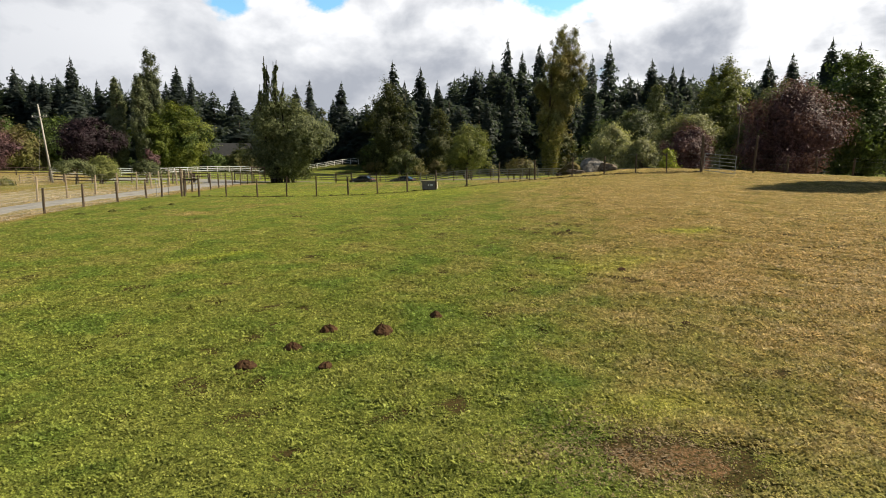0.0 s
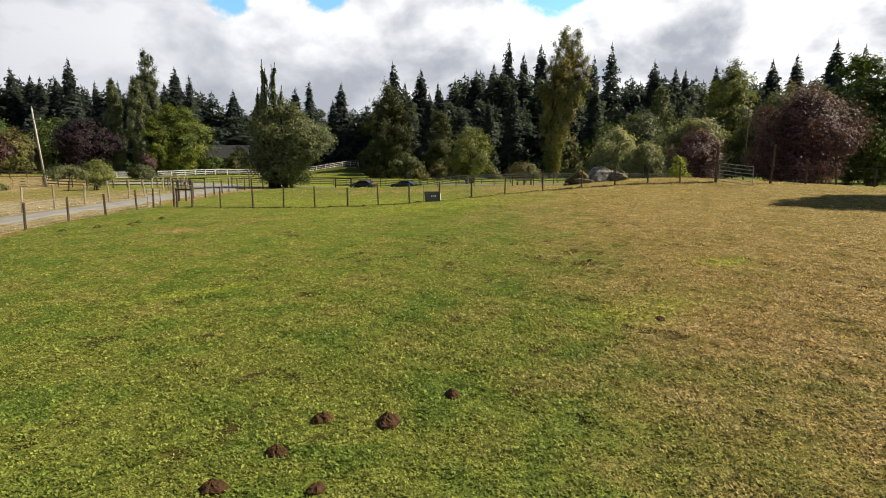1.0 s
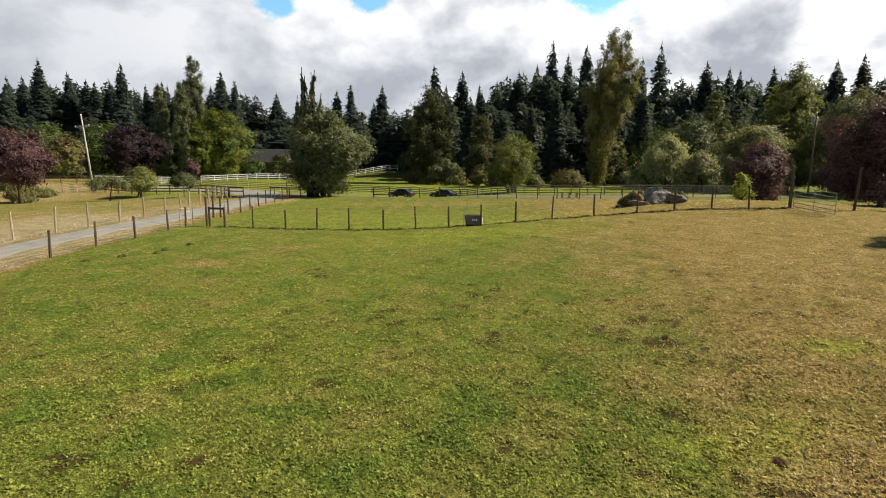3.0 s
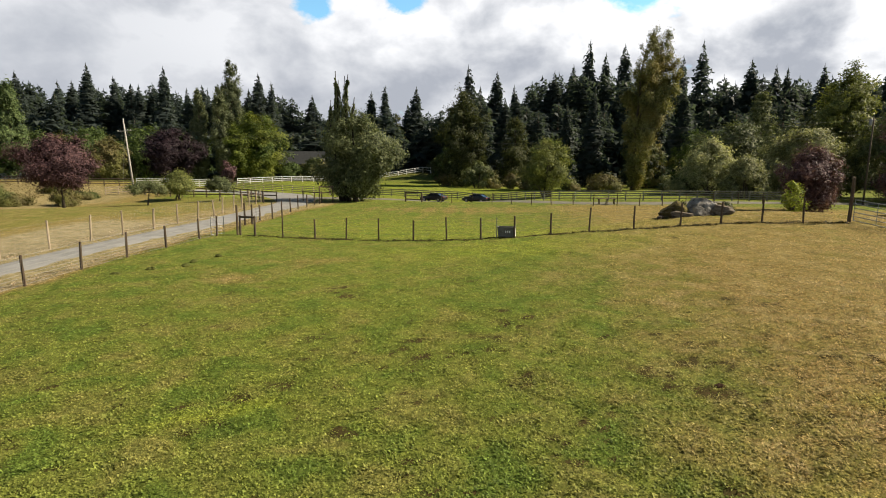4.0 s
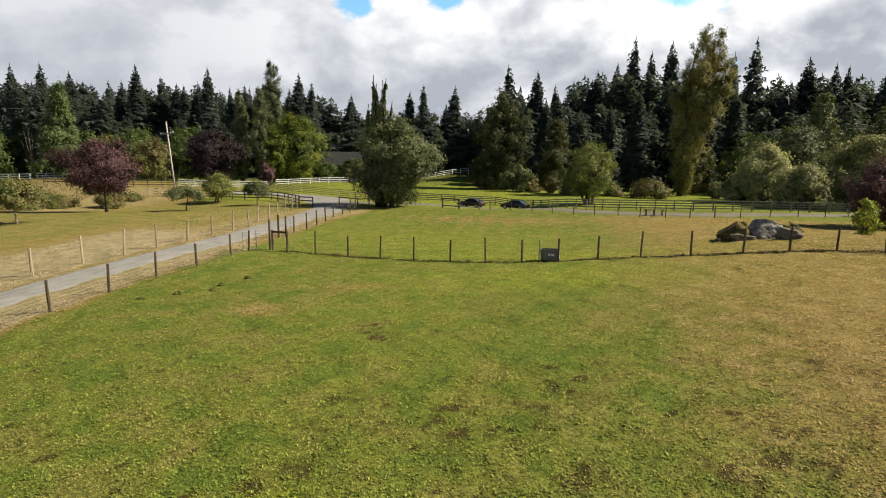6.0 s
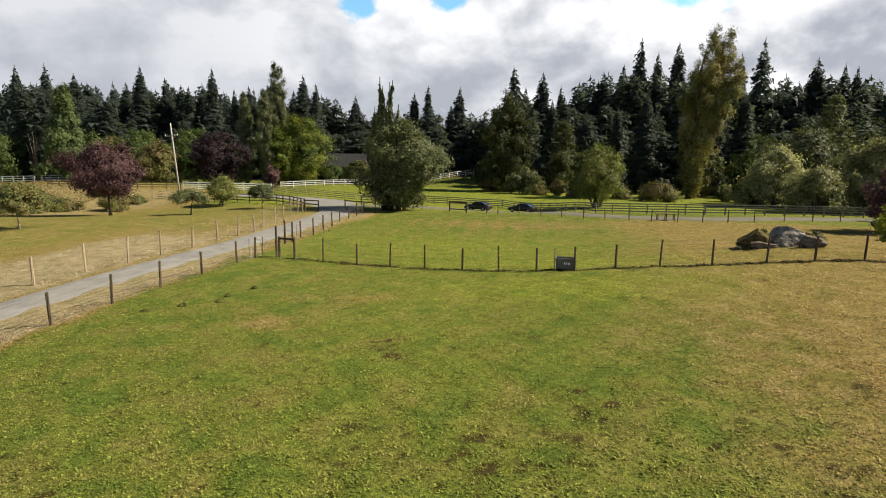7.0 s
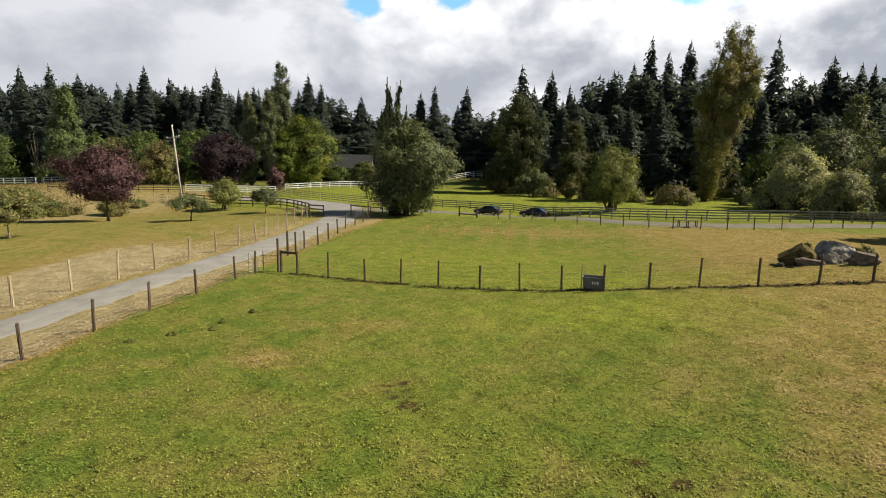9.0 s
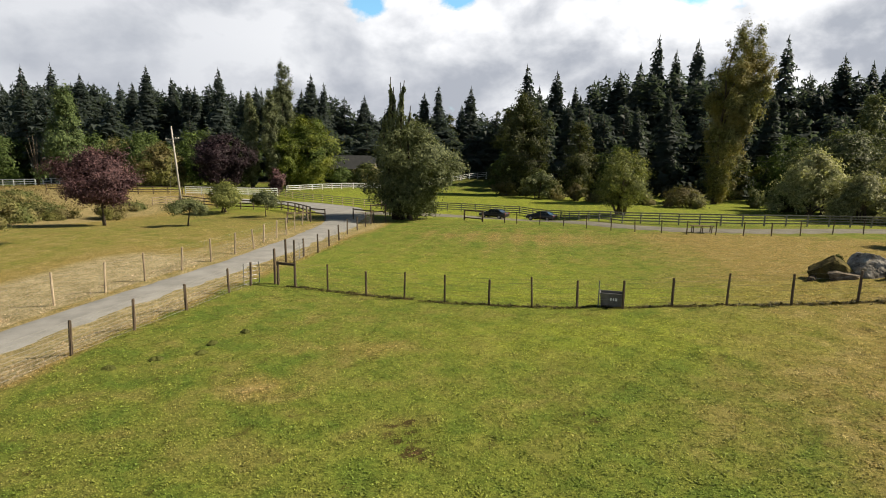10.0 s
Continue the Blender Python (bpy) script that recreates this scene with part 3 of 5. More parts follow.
def crown_points(rng, h, w, base, profile, clumps, per, clump_r, lobes=0.45, filling=0.16):
    """Leaves round small clumps, the clumps round boughs that bulge unevenly out of the crown."""
    vs, rs = np.array([p[0] for p in profile]), np.array([p[1] for p in profile])
    tall = h - base
    count = int(np.clip(9 + 7 * tall / w, 11, 32))
    boughs = []
    for k in range(count):
        v = (k + rng.uniform(0.1, 0.9)) / count
        r = np.interp(v, vs, rs) * w / 2
        size = min(r * 0.6, 0.27 * w, 0.3 * tall) * rng.uniform(0.55, 1.2)
        a = k * 2.4 + rng.uniform(-0.6, 0.6)
        out = max(r - 0.8 * size, 0) * rng.uniform(0.7, 1.0 + 0.4 * lobes)
        boughs.append((math.cos(a) * out, math.sin(a) * out, base + tall * v, max(size, 0.1 * w)))
    boughs = np.array(boughs)
    pick = rng.choice(count, clumps, p=boughs[:, 3] ** 2 / (boughs[:, 3] ** 2).sum())
    way = rng.normal(size=(clumps, 3))
    way /= np.linalg.norm(way, axis=1, keepdims=True)
    cs = boughs[pick, :3] + way * (boughs[pick, 3] * rng.uniform(0.25, 1.0, clumps) ** 0.4)[:, None] * np.array([1, 1, 0.9])
    # a looser filling between the boughs, out to the crown's edge
    fill = rng.uniform(0, 1, clumps) < filling
    v, a = rng.uniform(0, 0.97, clumps), rng.uniform(0, math.tau, clumps)
    r = np.interp(v, vs, rs) * w / 2 * rng.uniform(0.3, 1.0, clumps) ** 0.5 * 0.97
    cs = np.where(fill[:, None], np.stack([np.cos(a) * r, np.sin(a) * r, base + tall * v], 1), cs)
    cs[:, 2] = np.clip(cs[:, 2], base * 0.9 + 0.1, h)
    # no crown is round: bays and bulges by direction and height, and a few stray sprigs
    a, v = np.arctan2(cs[:, 1], cs[:, 0]), (cs[:, 2] - base) / tall
    p = rng.uniform(0, math.tau, 4)
    wave = np.sin(2 * a + p[0] + 4 * v) + 0.8 * np.sin(3 * a + p[1] - 7 * v) + 0.8 * np.sin(12 * v + p[2] + a)
    cs[:, :2] *= (1 + 0.15 * (0.5 + lobes) * wave + 0.14 * (rng.uniform(0, 1, clumps) < 0.05))[:, None]
    cs[:, 2] += 0.035 * tall * np.sin(3 * a + p[3]) * v * (0.5 + lobes)
    cs[:, :2] *= w / 2 / np.percentile(np.hypot(cs[:, 0], cs[:, 1]), 96)
    k = np.repeat(np.arange(clumps), per)
    off = rng.normal(size=(len(k), 3))
    off /= np.linalg.norm(off, axis=1, keepdims=True)
    rad = rng.uniform(0.15, 1, len(k))[:, None] ** 0.6 * (clump_r * rng.uniform(0.6, 1.3, clumps))[k][:, None]
    rad = rad * np.where(rng.uniform(0, 1, len(k)) < 0.3, 1.9, 1.0)[:, None]
    pts = cs[k] + off * rad * np.array([1, 1, 0.85])
    pts[:, 2] = np.maximum(pts[:, 2], 0.03)
    heart = cs - np.array([0, 0, base + 0.4 * tall])
    heart /= np.linalg.norm(heart, axis=1, keepdims=True) + 1e-6
    return cs, pts, way[k] * 0.55 + off * 0.45 + heart[k] * 0.75


def limbs(tree, rng, h, girth, targets, start, bark, forks=9, lean=0.0):
    """Tapered trunk with limbs that reach into the crown."""
    top = h * 0.8
    line = [(lean * (k / 6) + 0.05 * h * 0.15 * math.sin(k * 1.7), 0.04 * h * 0.15 * math.cos(k * 2.1), -0.3 + (top + 0.3) * k / 6) for k in range(7)]
    smooth(part("trunk", tube(bmesh.new(), line, [girth * (1.25 if k == 0 else 1 - 0.14 * k) for k in range(7)], 8), bark, tree))
    pick = rng.permutation(len(targets))[:forks]
    for j in pick:
        t = Vector(targets[j])
        z0 = max(start * 0.8, min(t.z - 0.12 * h, top * 0.9))
        f = (z0 + 0.3) / (top + 0.3) * 6
        k = min(int(f), 5)
        root = Vector(line[k]).lerp(Vector(line[k + 1]), f - k)
        mid = root.lerp(t, 0.5) + Vector((0, 0, 0.05 * h))
        g = girth * 0.34
        smooth(part("limb", tube(bmesh.new(), [root, mid, t], [g, g * 0.65, g * 0.2], 5), bark, tree))


ROUND = [(0, 0.55), (0.12, 0.85), (0.35, 1.0), (0.6, 0.92), (0.8, 0.68), (0.93, 0.36), (1, 0.1)]
OVAL = [(0, 0.4), (0.2, 0.8), (0.45, 1.0), (0.7, 0.8), (0.9, 0.42), (1, 0.1)]
CONE = [(0, 0.85), (0.12, 1.0), (0.35, 0.82), (0.6, 0.56), (0.85, 0.26), (1, 0.03)]
COLUMN = [(0, 0.5), (0.1, 0.85), (0.4, 1.0), (0.7, 0.85), (0.9, 0.5), (1, 0.12)]
EGG = [(0, 0.4), (0.12, 0.72), (0.35, 1.0), (0.6, 0.92), (0.8, 0.62), (0.93, 0.34), (1, 0.1)]
MOUND = [(0, 1.0), (0.3, 0.98), (0.6, 0.8), (0.85, 0.48), (1, 0.12)]
PLUME = [(0, 0.42), (0.1, 0.55), (0.25, 0.78), (0.45, 1.0), (0.62, 0.92), (0.8, 0.66), (0.92, 0.4), (1, 0.14)]
SPIRE = [(0, 0.65), (0.14, 0.88), (0.38, 1.0), (0.58, 0.92), (0.77, 0.68), (0.9, 0.42), (1, 0.12)]
LEANING = [(0, 0.3), (0.14, 0.4), (0.3, 0.62), (0.5, 0.95), (0.62, 1.0), (0.78, 0.74), (0.9, 0.52), (1, 0.2)]
TALL = [(0, 0.45), (0.12, 0.58), (0.3, 0.82), (0.5, 1.0), (0.7, 0.88), (0.88, 0.56), (1, 0.15)]


def broadleaf(name, x, y, h, w, mat, label, seed, profile=ROUND, base=0.2, clumps=150, per=70, leaf=0.34, clump_r=None, girth=None, bark=None, lobes=0.45, long=2.0, droop=0.0, lean=0.0, category="tree", group="", stems=0, sink=0.0, filling=0.12, shear=0.0, upright=1.0):
    rng = np.random.default_rng(seed)
    tree = empty(name, x, y, rise_at(x, y) - sink, 0, label=label, category=category, group=group)
    cr = 0.72 * clump_r if clump_r else 0.055 * w + 0.2
    clumps, per, leaf = int(clumps * 2.0), int(per * 0.85), leaf * 0.8
    cs, pts, out = crown_points(rng, h - cr * 0.5, w - cr, base * h + cr * 0.5, profile, clumps, per, cr, lobes, filling)
    if upright != 1.0:
        k = np.repeat(np.arange(clumps), per)
        pts[:, 2] = cs[k, 2] + (pts[:, 2] - cs[k, 2]) * upright
        pts[:, :2] = cs[k, :2] + (pts[:, :2] - cs[k, :2]) / upright ** 0.5
    pts[:, 0] += shear * pts[:, 2] / h
    cs[:, 0] += shear * cs[:, 2] / h
    quads("crown", leaf_quads(pts, out, leaf, rng, long, droop), mat, tree)
    g = girth or 0.016 * h + 0.04
    if stems:
        for k in range(stems):
            a = k * math.tau / stems + 0.4
            foot = Vector((math.cos(a) * 0.25 * w * 0.3, math.sin(a) * 0.25 * w * 0.3, -0.2))
            t = Vector(cs[rng.integers(len(cs))])
            bm = tube(bmesh.new(), [foot, foot.lerp(t, 0.45) + Vector((0, 0, 0.1 * h)), t], [g, g * 0.7, g * 0.2], 6)
            smooth(part("stem", bm, bark or BARK, tree))
    else:
        limbs(tree, rng, h, g, cs, base * h, bark or BARK, lean=lean)
    return tree


def conifer_form(x, y, top, w, seed, mat, label, ragged=0.3, branches=230, droop=0.35, segs=6, bushy=1.0, full=0.9):
    """A fir of unit height and width, set on the land at its true size; others are copied from it."""
    rng = np.random.default_rng(seed)
    tree = empty("conifer", 0, 0, 0, 0, label=label, category="conifer", group="conifers of the wood")
    H, up, out = 30.0, np.array([0, 0, 1.0]), []
    p = rng.uniform(0, math.tau, 3)

    def reach(v, a):
        bulge = 1 + 0.5 * ragged * (math.sin(a + p[0] + 5 * v) + math.sin(2 * a + p[1] - 11 * v) + 0.8 * math.sin(19 * v + p[2]))
        return 5.0 * (0.96 * (1 - v) ** full + 0.03) * (1.0 if v > 0.1 else 0.8 + 2 * v) * max(bulge, 0.35)

    # the dense heart of the crown, hung with overlapping sprays
    for k in range(int(branches * 2.4)):
        v = ((k + rng.uniform(0, 1)) / (branches * 2.4)) ** 0.95 * 0.93
        a = k * 2.39996 + rng.uniform(-0.7, 0.7)
        d = np.array([math.cos(a), math.sin(a), 0.0])
        side = np.array([-d[1], d[0], 0.0])
        r = reach(v, a) * rng.uniform(0.45, 0.72)
        wide, tall = (0.3 * r + 0.3) * rng.uniform(0.6, 1.3), rng.uniform(0.8, 2.2) * (1.15 - v)
        c = d * r + up * H * (0.03 + 0.955 * v)
        skew = side * rng.normal() * 0.4 * wide
        out.append([c + up * tall * 0.6 - d * 0.3 * r + skew, c - side * wide - up * tall * rng.uniform(0.2, 0.7) + d * 0.2, c + side * wide - up * tall * rng.uniform(0.2, 0.7) + d * 0.2])
    for k in range(branches):
        v = ((k + rng.uniform(0, 1)) / branches) ** 0.92
        a = k * 2.39996 + rng.uniform(-0.8, 0.8)
        r = reach(v, a) * (1 + rng.uniform(-ragged, ragged * 0.7))
        d = np.array([math.cos(a), math.sin(a), 0.0])
        side = np.array([-d[1], d[0], 0.0])
        z = H * (0.03 + 0.955 * v)
        tip = droop * r * (1 - 0.75 * v) * rng.uniform(0.3, 1.6)
        n = segs if r > 1.4 else 3
        f = np.linspace(0.3, 1.0, n)
        # the branch sags, then its end turns up
        spine = d * (f * r)[:, None] + up * (z - tip * (f ** 1.2 - 0.35 * f ** 4))[:, None] + rng.normal(size=(n, 3)) * 0.12
        for i in range(n - 1):
            p0, p1 = spine[i], spine[i + 1]
            wd = (0.26 * r * (1 - f[i]) ** 0.6 + 0.2) * bushy
            hang = (0.3 + 0.14 * r) * bushy
            for s in (1, -1):
                q = p0 + side * s * wd * rng.uniform(0.3, 1.4) + (p1 - p0) * rng.uniform(0.4, 1.3) - up * hang * rng.uniform(0.2, 1.5)
                out.append([p0 + up * 0.08, p1, q])
    for s in range(7):
        e = np.array([math.cos(s * 0.9) * 0.2, math.sin(s * 0.9) * 0.2, 0])
        b = up * H * (0.945 + 0.008 * s)
        out.append([b, b + e * (1.4 - 0.15 * s) + up * 0.25, b + up * 1.0])
    quads("crown", np.array(out) * np.array([0.1, 0.1, 1 / 30.6]), mat, tree)
    smooth(part("trunk", tube(bmesh.new(), [(0, 0, -0.03), (0, 0, 0.5), (0, 0, 0.98)], [0.03, 0.018, 0.002], 6), BARK, tree))
    z = rise_at(x, y) - 0.3
    tree.matrix_basis = Matrix.Translation((x, y, z))
    tree.scale = (w, w, top - z)
    return tree


PLAIN_FIR = "tall dark green fir at the wood's edge"
FIRS = [conifer_form(-129, 195, 40.0, 17, 11, CONIFER_LEAF, "ragged dark fir with layered branches", 0.4, 250, 0.4),
        conifer_form(25.8, 225, 52.5, 20, 12, CONIFER_LEAF, "tallest ragged fir of the wood", 0.5, 230, 0.5),
        conifer_form(-164, 200, 42.5, 21, 13, CONIFER_LEAF, "broad dark fir rising above the wood", 0.3, 270, 0.35),
        conifer_form(65, 220, 50.4, 22, 14, SPRUCE_LEAF, "sparse bluish spruce rising above the wood", 0.35, 170, 0.3),
        conifer_form(-200, 203, 37.0, 19, 15, CONIFER_LEAF, PLAIN_FIR, 0.4, 120, 0.4, 4, 1.9, 0.55),
        conifer_form(-89, 216, 31.3, 18, 16, CONIFER_LEAF, PLAIN_FIR, 0.45, 120, 0.45, 4, 1.9, 0.55)]


def fir(form, x, y, top, w, label=PLAIN_FIR):
    z = rise_at(x, y) - 0.3
    turn = Matrix.Rotation((x * 1.37 + y * 0.71) % math.tau, 4, "Z")
    old = FIRS[form].scale.copy()
    FIRS[form].scale = (w * 1.45, w * 1.45, top - z)
    ob = copy_thing(FIRS[form], Matrix.Translation((x, y, z)) @ turn)
    FIRS[form].scale = old
    ob["label"] = label
    return ob


# the skyline of the wood, one fir after the other
fir(2, -212, 190, 41.7, 13)
fir(0, -211, 202, 44.2, 14)
fir(3, -186, 210, 37.8, 13, "sparse bluish spruce rising above the wood")
fir(2, -168, 204, 39.0, 12)
fir(1, -157, 205, 38.3, 14)
fir(2, -143, 200, 34.2, 13)
fir(2, -133, 215, 35.0, 10)
fir(1, -127, 220, 35.6, 9)
fir(2, -95, 200, 37.7, 15, "broad dark fir rising above the wood")
fir(1, -91, 202, 35.0, 11)
fir(0, -58, 220, 33.4, 13)
fir(1, -52.5, 220, 35.9, 12)
fir(0, -40, 220, 35.1, 14, "shapely dark fir beside a gap in the wood")
fir(2, -45, 228, 29.5, 11)
fir(1, -18, 200, 39.3, 13)
fir(0, -14, 204, 33.0, 11)
fir(0, -8.4, 210, 38.9, 14, "dark fir with upswept branches")
fir(2, -2.2, 210, 34.0, 10)
fir(0, 11.8, 205, 37.8, 15)
fir(2, 19, 215, 41.8, 14)
fir(0, 31.7, 225, 47.6, 12)
fir(0, 38, 222, 50.4, 15)
fir(3, 60, 226, 46.5, 13, "sparse bluish spruce rising above the wood")
fir(0, 80, 215, 42.8, 15)
fir(0, 88, 215, 40.5, 13)
fir(2, 94, 220, 40.7, 11)
fir(2, 77, 230, 37.5, 13)
fir(1, 101, 210, 39.9, 13)
fir(0, 110, 190, 38.6, 14)
fir(2, 118, 190, 40.4, 14)
fir(2, 124, 180, 42.7, 15)
fir(0, 133, 180, 41.5, 12)

for x, y, top, w in ((-150, 205, 35.5, 15), (-140, 204, 34, 15), (-122, 208, 35, 15), (-112, 206, 33.5, 15), (-104, 210, 33.5, 14), (-80, 214, 31.5, 14), (-70, 216, 31, 14), (-176, 206, 37, 15), (-195, 200, 40, 16)):
    fir(2, x, y, top, w)

# the depth of the wood behind and between them
wood = random.Random(5)


def canopy(x):
    """Usual height of the wood along its length, as seen from the pasture."""
    return float(np.interp(x, (-300, -190, -150, -100, -90, -30, -20, 0, 10, 45, 60, 200), (43, 42, 37, 35, 29, 28, 34, 36, 43, 44, 41, 41)))


def crown_corners(form):
    mesh = next(ob for ob in FIRS[form].children if ob.name.startswith("crown")).data
    co = np.empty(len(mesh.vertices) * 3, np.float32)
    mesh.vertices.foreach_get("co", co)
    return co.reshape(-1, 3, 3)


dense = {4: crown_corners(4), 5: crown_corners(5)}
deep_wood = []
for k in range(270):
    x, y = -290 + 500 * (k + wood.random()) / 270, wood.uniform(200, 262)
    if -40 < x < -31 and y < 236:
        continue
    z, w = rise_at(x, y) - 0.3, 1.55 * wood.uniform(12, 17)
    top = (canopy(x) - 6.7) * y / 225 + 6.7 - wood.uniform(2.0, 7.5)
    a = wood.uniform(0, math.tau)
    spin = np.array([[math.cos(a), math.sin(a), 0], [-math.sin(a), math.cos(a), 0], [0, 0, 1]])
    deep_wood.append(dense[wood.choice((4, 5))] * np.array([w, w, top - z]) @ spin + np.array([x, y, z]))
tagged(quads("far_wood", np.concatenate(deep_wood), CONIFER_LEAF), "dense dark fir wood behind the front trees", "wood", kind="stuff")
for k in range(85):
    x = -240 + 400 * (k + wood.random()) / 85
    y = wood.uniform(172, 192) - (12 if x > 55 else 0)
    if -62 < x < -24 and y < 186:
        continue
    fir(wood.choice((4, 5)), x, y, wood.uniform(14, 23) + (4 if x > 0 else 0), wood.uniform(10, 14))

# trees of the middle distance
broadleaf("paddock_tree", -24.2, 84.6, 12.9, 12.8, OLIVE_LEAF, "rounded grey-green broadleaf tree beside the driveway", 21, PLUME, 0.05, 330, 75, 0.27, lobes=1.0, girth=0.3, filling=0.14, stems=4)
broadleaf("larch", -13.8, 140, 22.8, 13.4, LARCH_LEAF, "tall olive-green tree with a pointed crown", 22, SPIRE, 0.02, 290, 75, 0.36, lobes=1.0, droop=0.8, filling=0.16)
broadleaf("larch", -1.0, 146, 17.5, 11, LARCH_LEAF, "slim dark green tree with a pointed crown", 23, CONE, 0.03, 130, 70, 0.42, droop=0.8)
broadleaf("larch", -19, 151, 9.0, 8, GREEN_LEAF, "shaded dark green tree at the meadow's edge", 24, ROUND, 0.03, 130, 60, 0.42)
broadleaf("leafy_shrub", -9.5, 133, 6.0, 8, OLIVE_LEAF, "olive-green shrub under taller trees", 25, MOUND, 0.02, 60, 60, 0.34, stems=4, category="shrub")
broadleaf("round_tree", 4.6, 100.5, 9.6, 8.6, PALE_LEAF, "small rounded yellow-green tree with several stems", 26, OVAL, 0.1, 170, 75, 0.2, stems=7, lobes=0.7)
broadleaf("cottonwood", 24.9, 130, 33.2, 11.8, YELLOW_LEAF, "tall cottonwood with leaves turning yellow", 27, LEANING, 0.01, 560, 95, 0.25, clump_r=0.95, lobes=0.9, girth=0.5, filling=0.16, shear=3.2, upright=1.6)
# the last four, hidden behind the larches, are added to shade the meadow
for x, y, top, w in ((18.5, 150, 25, 8), (12.5, 158, 22, 8), (33, 150, 27, 9), (41, 154, 25, 9), (5, 160, 20, 8), (-4, 154, 23, 9), (-11, 163, 25, 10), (-1, 170, 26, 10), (-16, 172, 25, 10)):
    fir(wood.choice((0, 2, 4)), x, y, top, w, "dark fir behind the meadow, some added for their shade")
CEDAR_LEAF = foliage("cedar_sprays", (0.026, 0.044, 0.018), (0.068, 0.098, 0.036), (0.16, 0.2, 0.075), glow=0.2)
broadleaf("cedar", -114.5, 117, 22.2, 11.5, CEDAR_LEAF, "bright green cedar before the dark wood", 17, CONE, 0.01, 260, 75, 0.34, lobes=0.6, droop=1.2, filling=0.3, category="conifer")
for x, y, top, w in ((-132, 128, 25, 9), (-126, 132, 22, 9), (-141, 130, 26, 10), (-118, 134, 23, 9)):
    fir(wood.choice((4, 5)), x, y, top, w, "shaded dark fir behind the power pole")
broadleaf("brush_tree", -100, 124, 12, 14, GREEN_LEAF, "shaded brushy tree at the wood's edge", 31, ROUND, 0.02, 170, 65, 0.4)
broadleaf("brush_tree", -88, 114, 9.0, 11, BROWN_LEAF, "brown and yellow-green brush beside the pole", 32, MOUND, 0.02, 110, 65, 0.36)
broadleaf("purple_plum", -78, 121, 12.2, 12.5, SHADED_PLUM_LEAF, "purple-leaved tree among poplars, coloured as in cloud shade", 33, ROUND, 0.08, 190, 75, 0.34)
broadleaf("poplar", -75.1, 128, 21.8, 4.2, POPLAR_LEAF, "slender grey-green poplar behind the fence", 34, COLUMN, 0.05, 200, 70, 0.28, clump_r=0.7, upright=1.8)
broadleaf("poplar", -69.9, 128, 22.2, 4.2, POPLAR_LEAF, "slender grey-green poplar behind the fence", 35, COLUMN, 0.05, 200, 70, 0.28, clump_r=0.7, upright=1.8)
broadleaf("poplar", -76.5, 146, 31.5, 6.4, POPLAR_LEAF, "tall pale poplar rising above its neighbours", 36, COLUMN, 0.3, 260, 70, 0.3, clump_r=0.8, lobes=0.7, upright=1.7)
broadleaf("green_maple", -66.0, 138, 17.2, 17.6, BRIGHT_LEAF, "broad bright green tree behind the white fence", 37, ROUND, 0.02, 240, 75, 0.38)
broadleaf("green_maple", -67.4, 130, 13.9, 6.6, LIME_LEAF, "yellow-green young tree beside a broad green one", 38, OVAL, 0.03, 110, 70, 0.32)
broadleaf("red_shrub", -61.2, 114.5, 5.6, 3.6, PURPLE_LEAF, "small reddish shrub at the fence", 39, OVAL, 0.05, 50, 60, 0.24, stems=3, category="shrub")
broadleaf("purple_plum", -58.6, 69, 9.0, 9.4, PURPLE_LEAF, "dark red plum tree standing on the lawn", 40, ROUND, 0.34, 260, 80, 0.22, girth=0.2, lobes=0.9, filling=0.2)
broadleaf("topiary_shrub", -55.6, 88.8, 4.7, 6.2, PALE_LEAF, "dense rounded green shrub on the lawn", 41, MOUND, 0.25, 110, 80, 0.18, lobes=0.1, stems=4, category="shrub")
broadleaf("apple_tree", -44.9, 66.5, 2.9, 4.4, OLIVE_LEAF, "small flat-topped apple tree on the lawn", 42, MOUND, 0.5, 60, 70, 0.15, lobes=0.15, lean=0.5, girth=0.11)
broadleaf("apple_tree", -45.0, 83.0, 3.4, 5.0, OLIVE_LEAF, "small flat-topped apple tree near the brown fence", 43, MOUND, 0.45, 60, 70, 0.17, lobes=0.15, girth=0.11)
for k, (x, y, h, w) in enumerate(((-73, 63, 2.3, 7), (-75, 69, 2.4, 8), (-76, 75, 2.2, 7), (-82, 66, 2.7, 9), (-83, 74, 2.6, 9), (-91, 72, 2.8, 10), (-79, 58, 2.8, 9))):
    broadleaf("bramble_bank", x, y, h, w, BRAMBLE_LEAF, "bank of green brambles at the lawn's edge", 144 + k, MOUND, 0.0, 75, 70, 0.22, lobes=0.7, stems=5, category="shrub", group="brambles beside the lawn", sink=0.4)
broadleaf("apple_tree", -50.4, 49.8, 4.2, 5.0, BRAMBLE_LEAF, "small green tree with a pale trunk at the lawn's edge", 152, MOUND, 0.42, 70, 70, 0.17, girth=0.13, bark=PALE_WOOD)
broadleaf("brown_shrub", -68.5, 80, 2.6, 5, BROWN_LEAF, "dry brown shrub in the rough grass", 46, MOUND, 0.0, 50, 55, 0.2, stems=4, category="shrub")
broadleaf("meadow_shrub", 16.5, 115, 3.2, 9.0, BROWN_LEAF, "low brown and green shrub in the meadow", 47, MOUND, 0.0, 90, 65, 0.24, stems=5, category="shrub")
broadleaf("meadow_shrub", 31, 112, 2.5, 4.2, BROWN_LEAF, "small brown shrub in the meadow", 48, MOUND, 0.0, 50, 60, 0.2, stems=4, category="shrub")
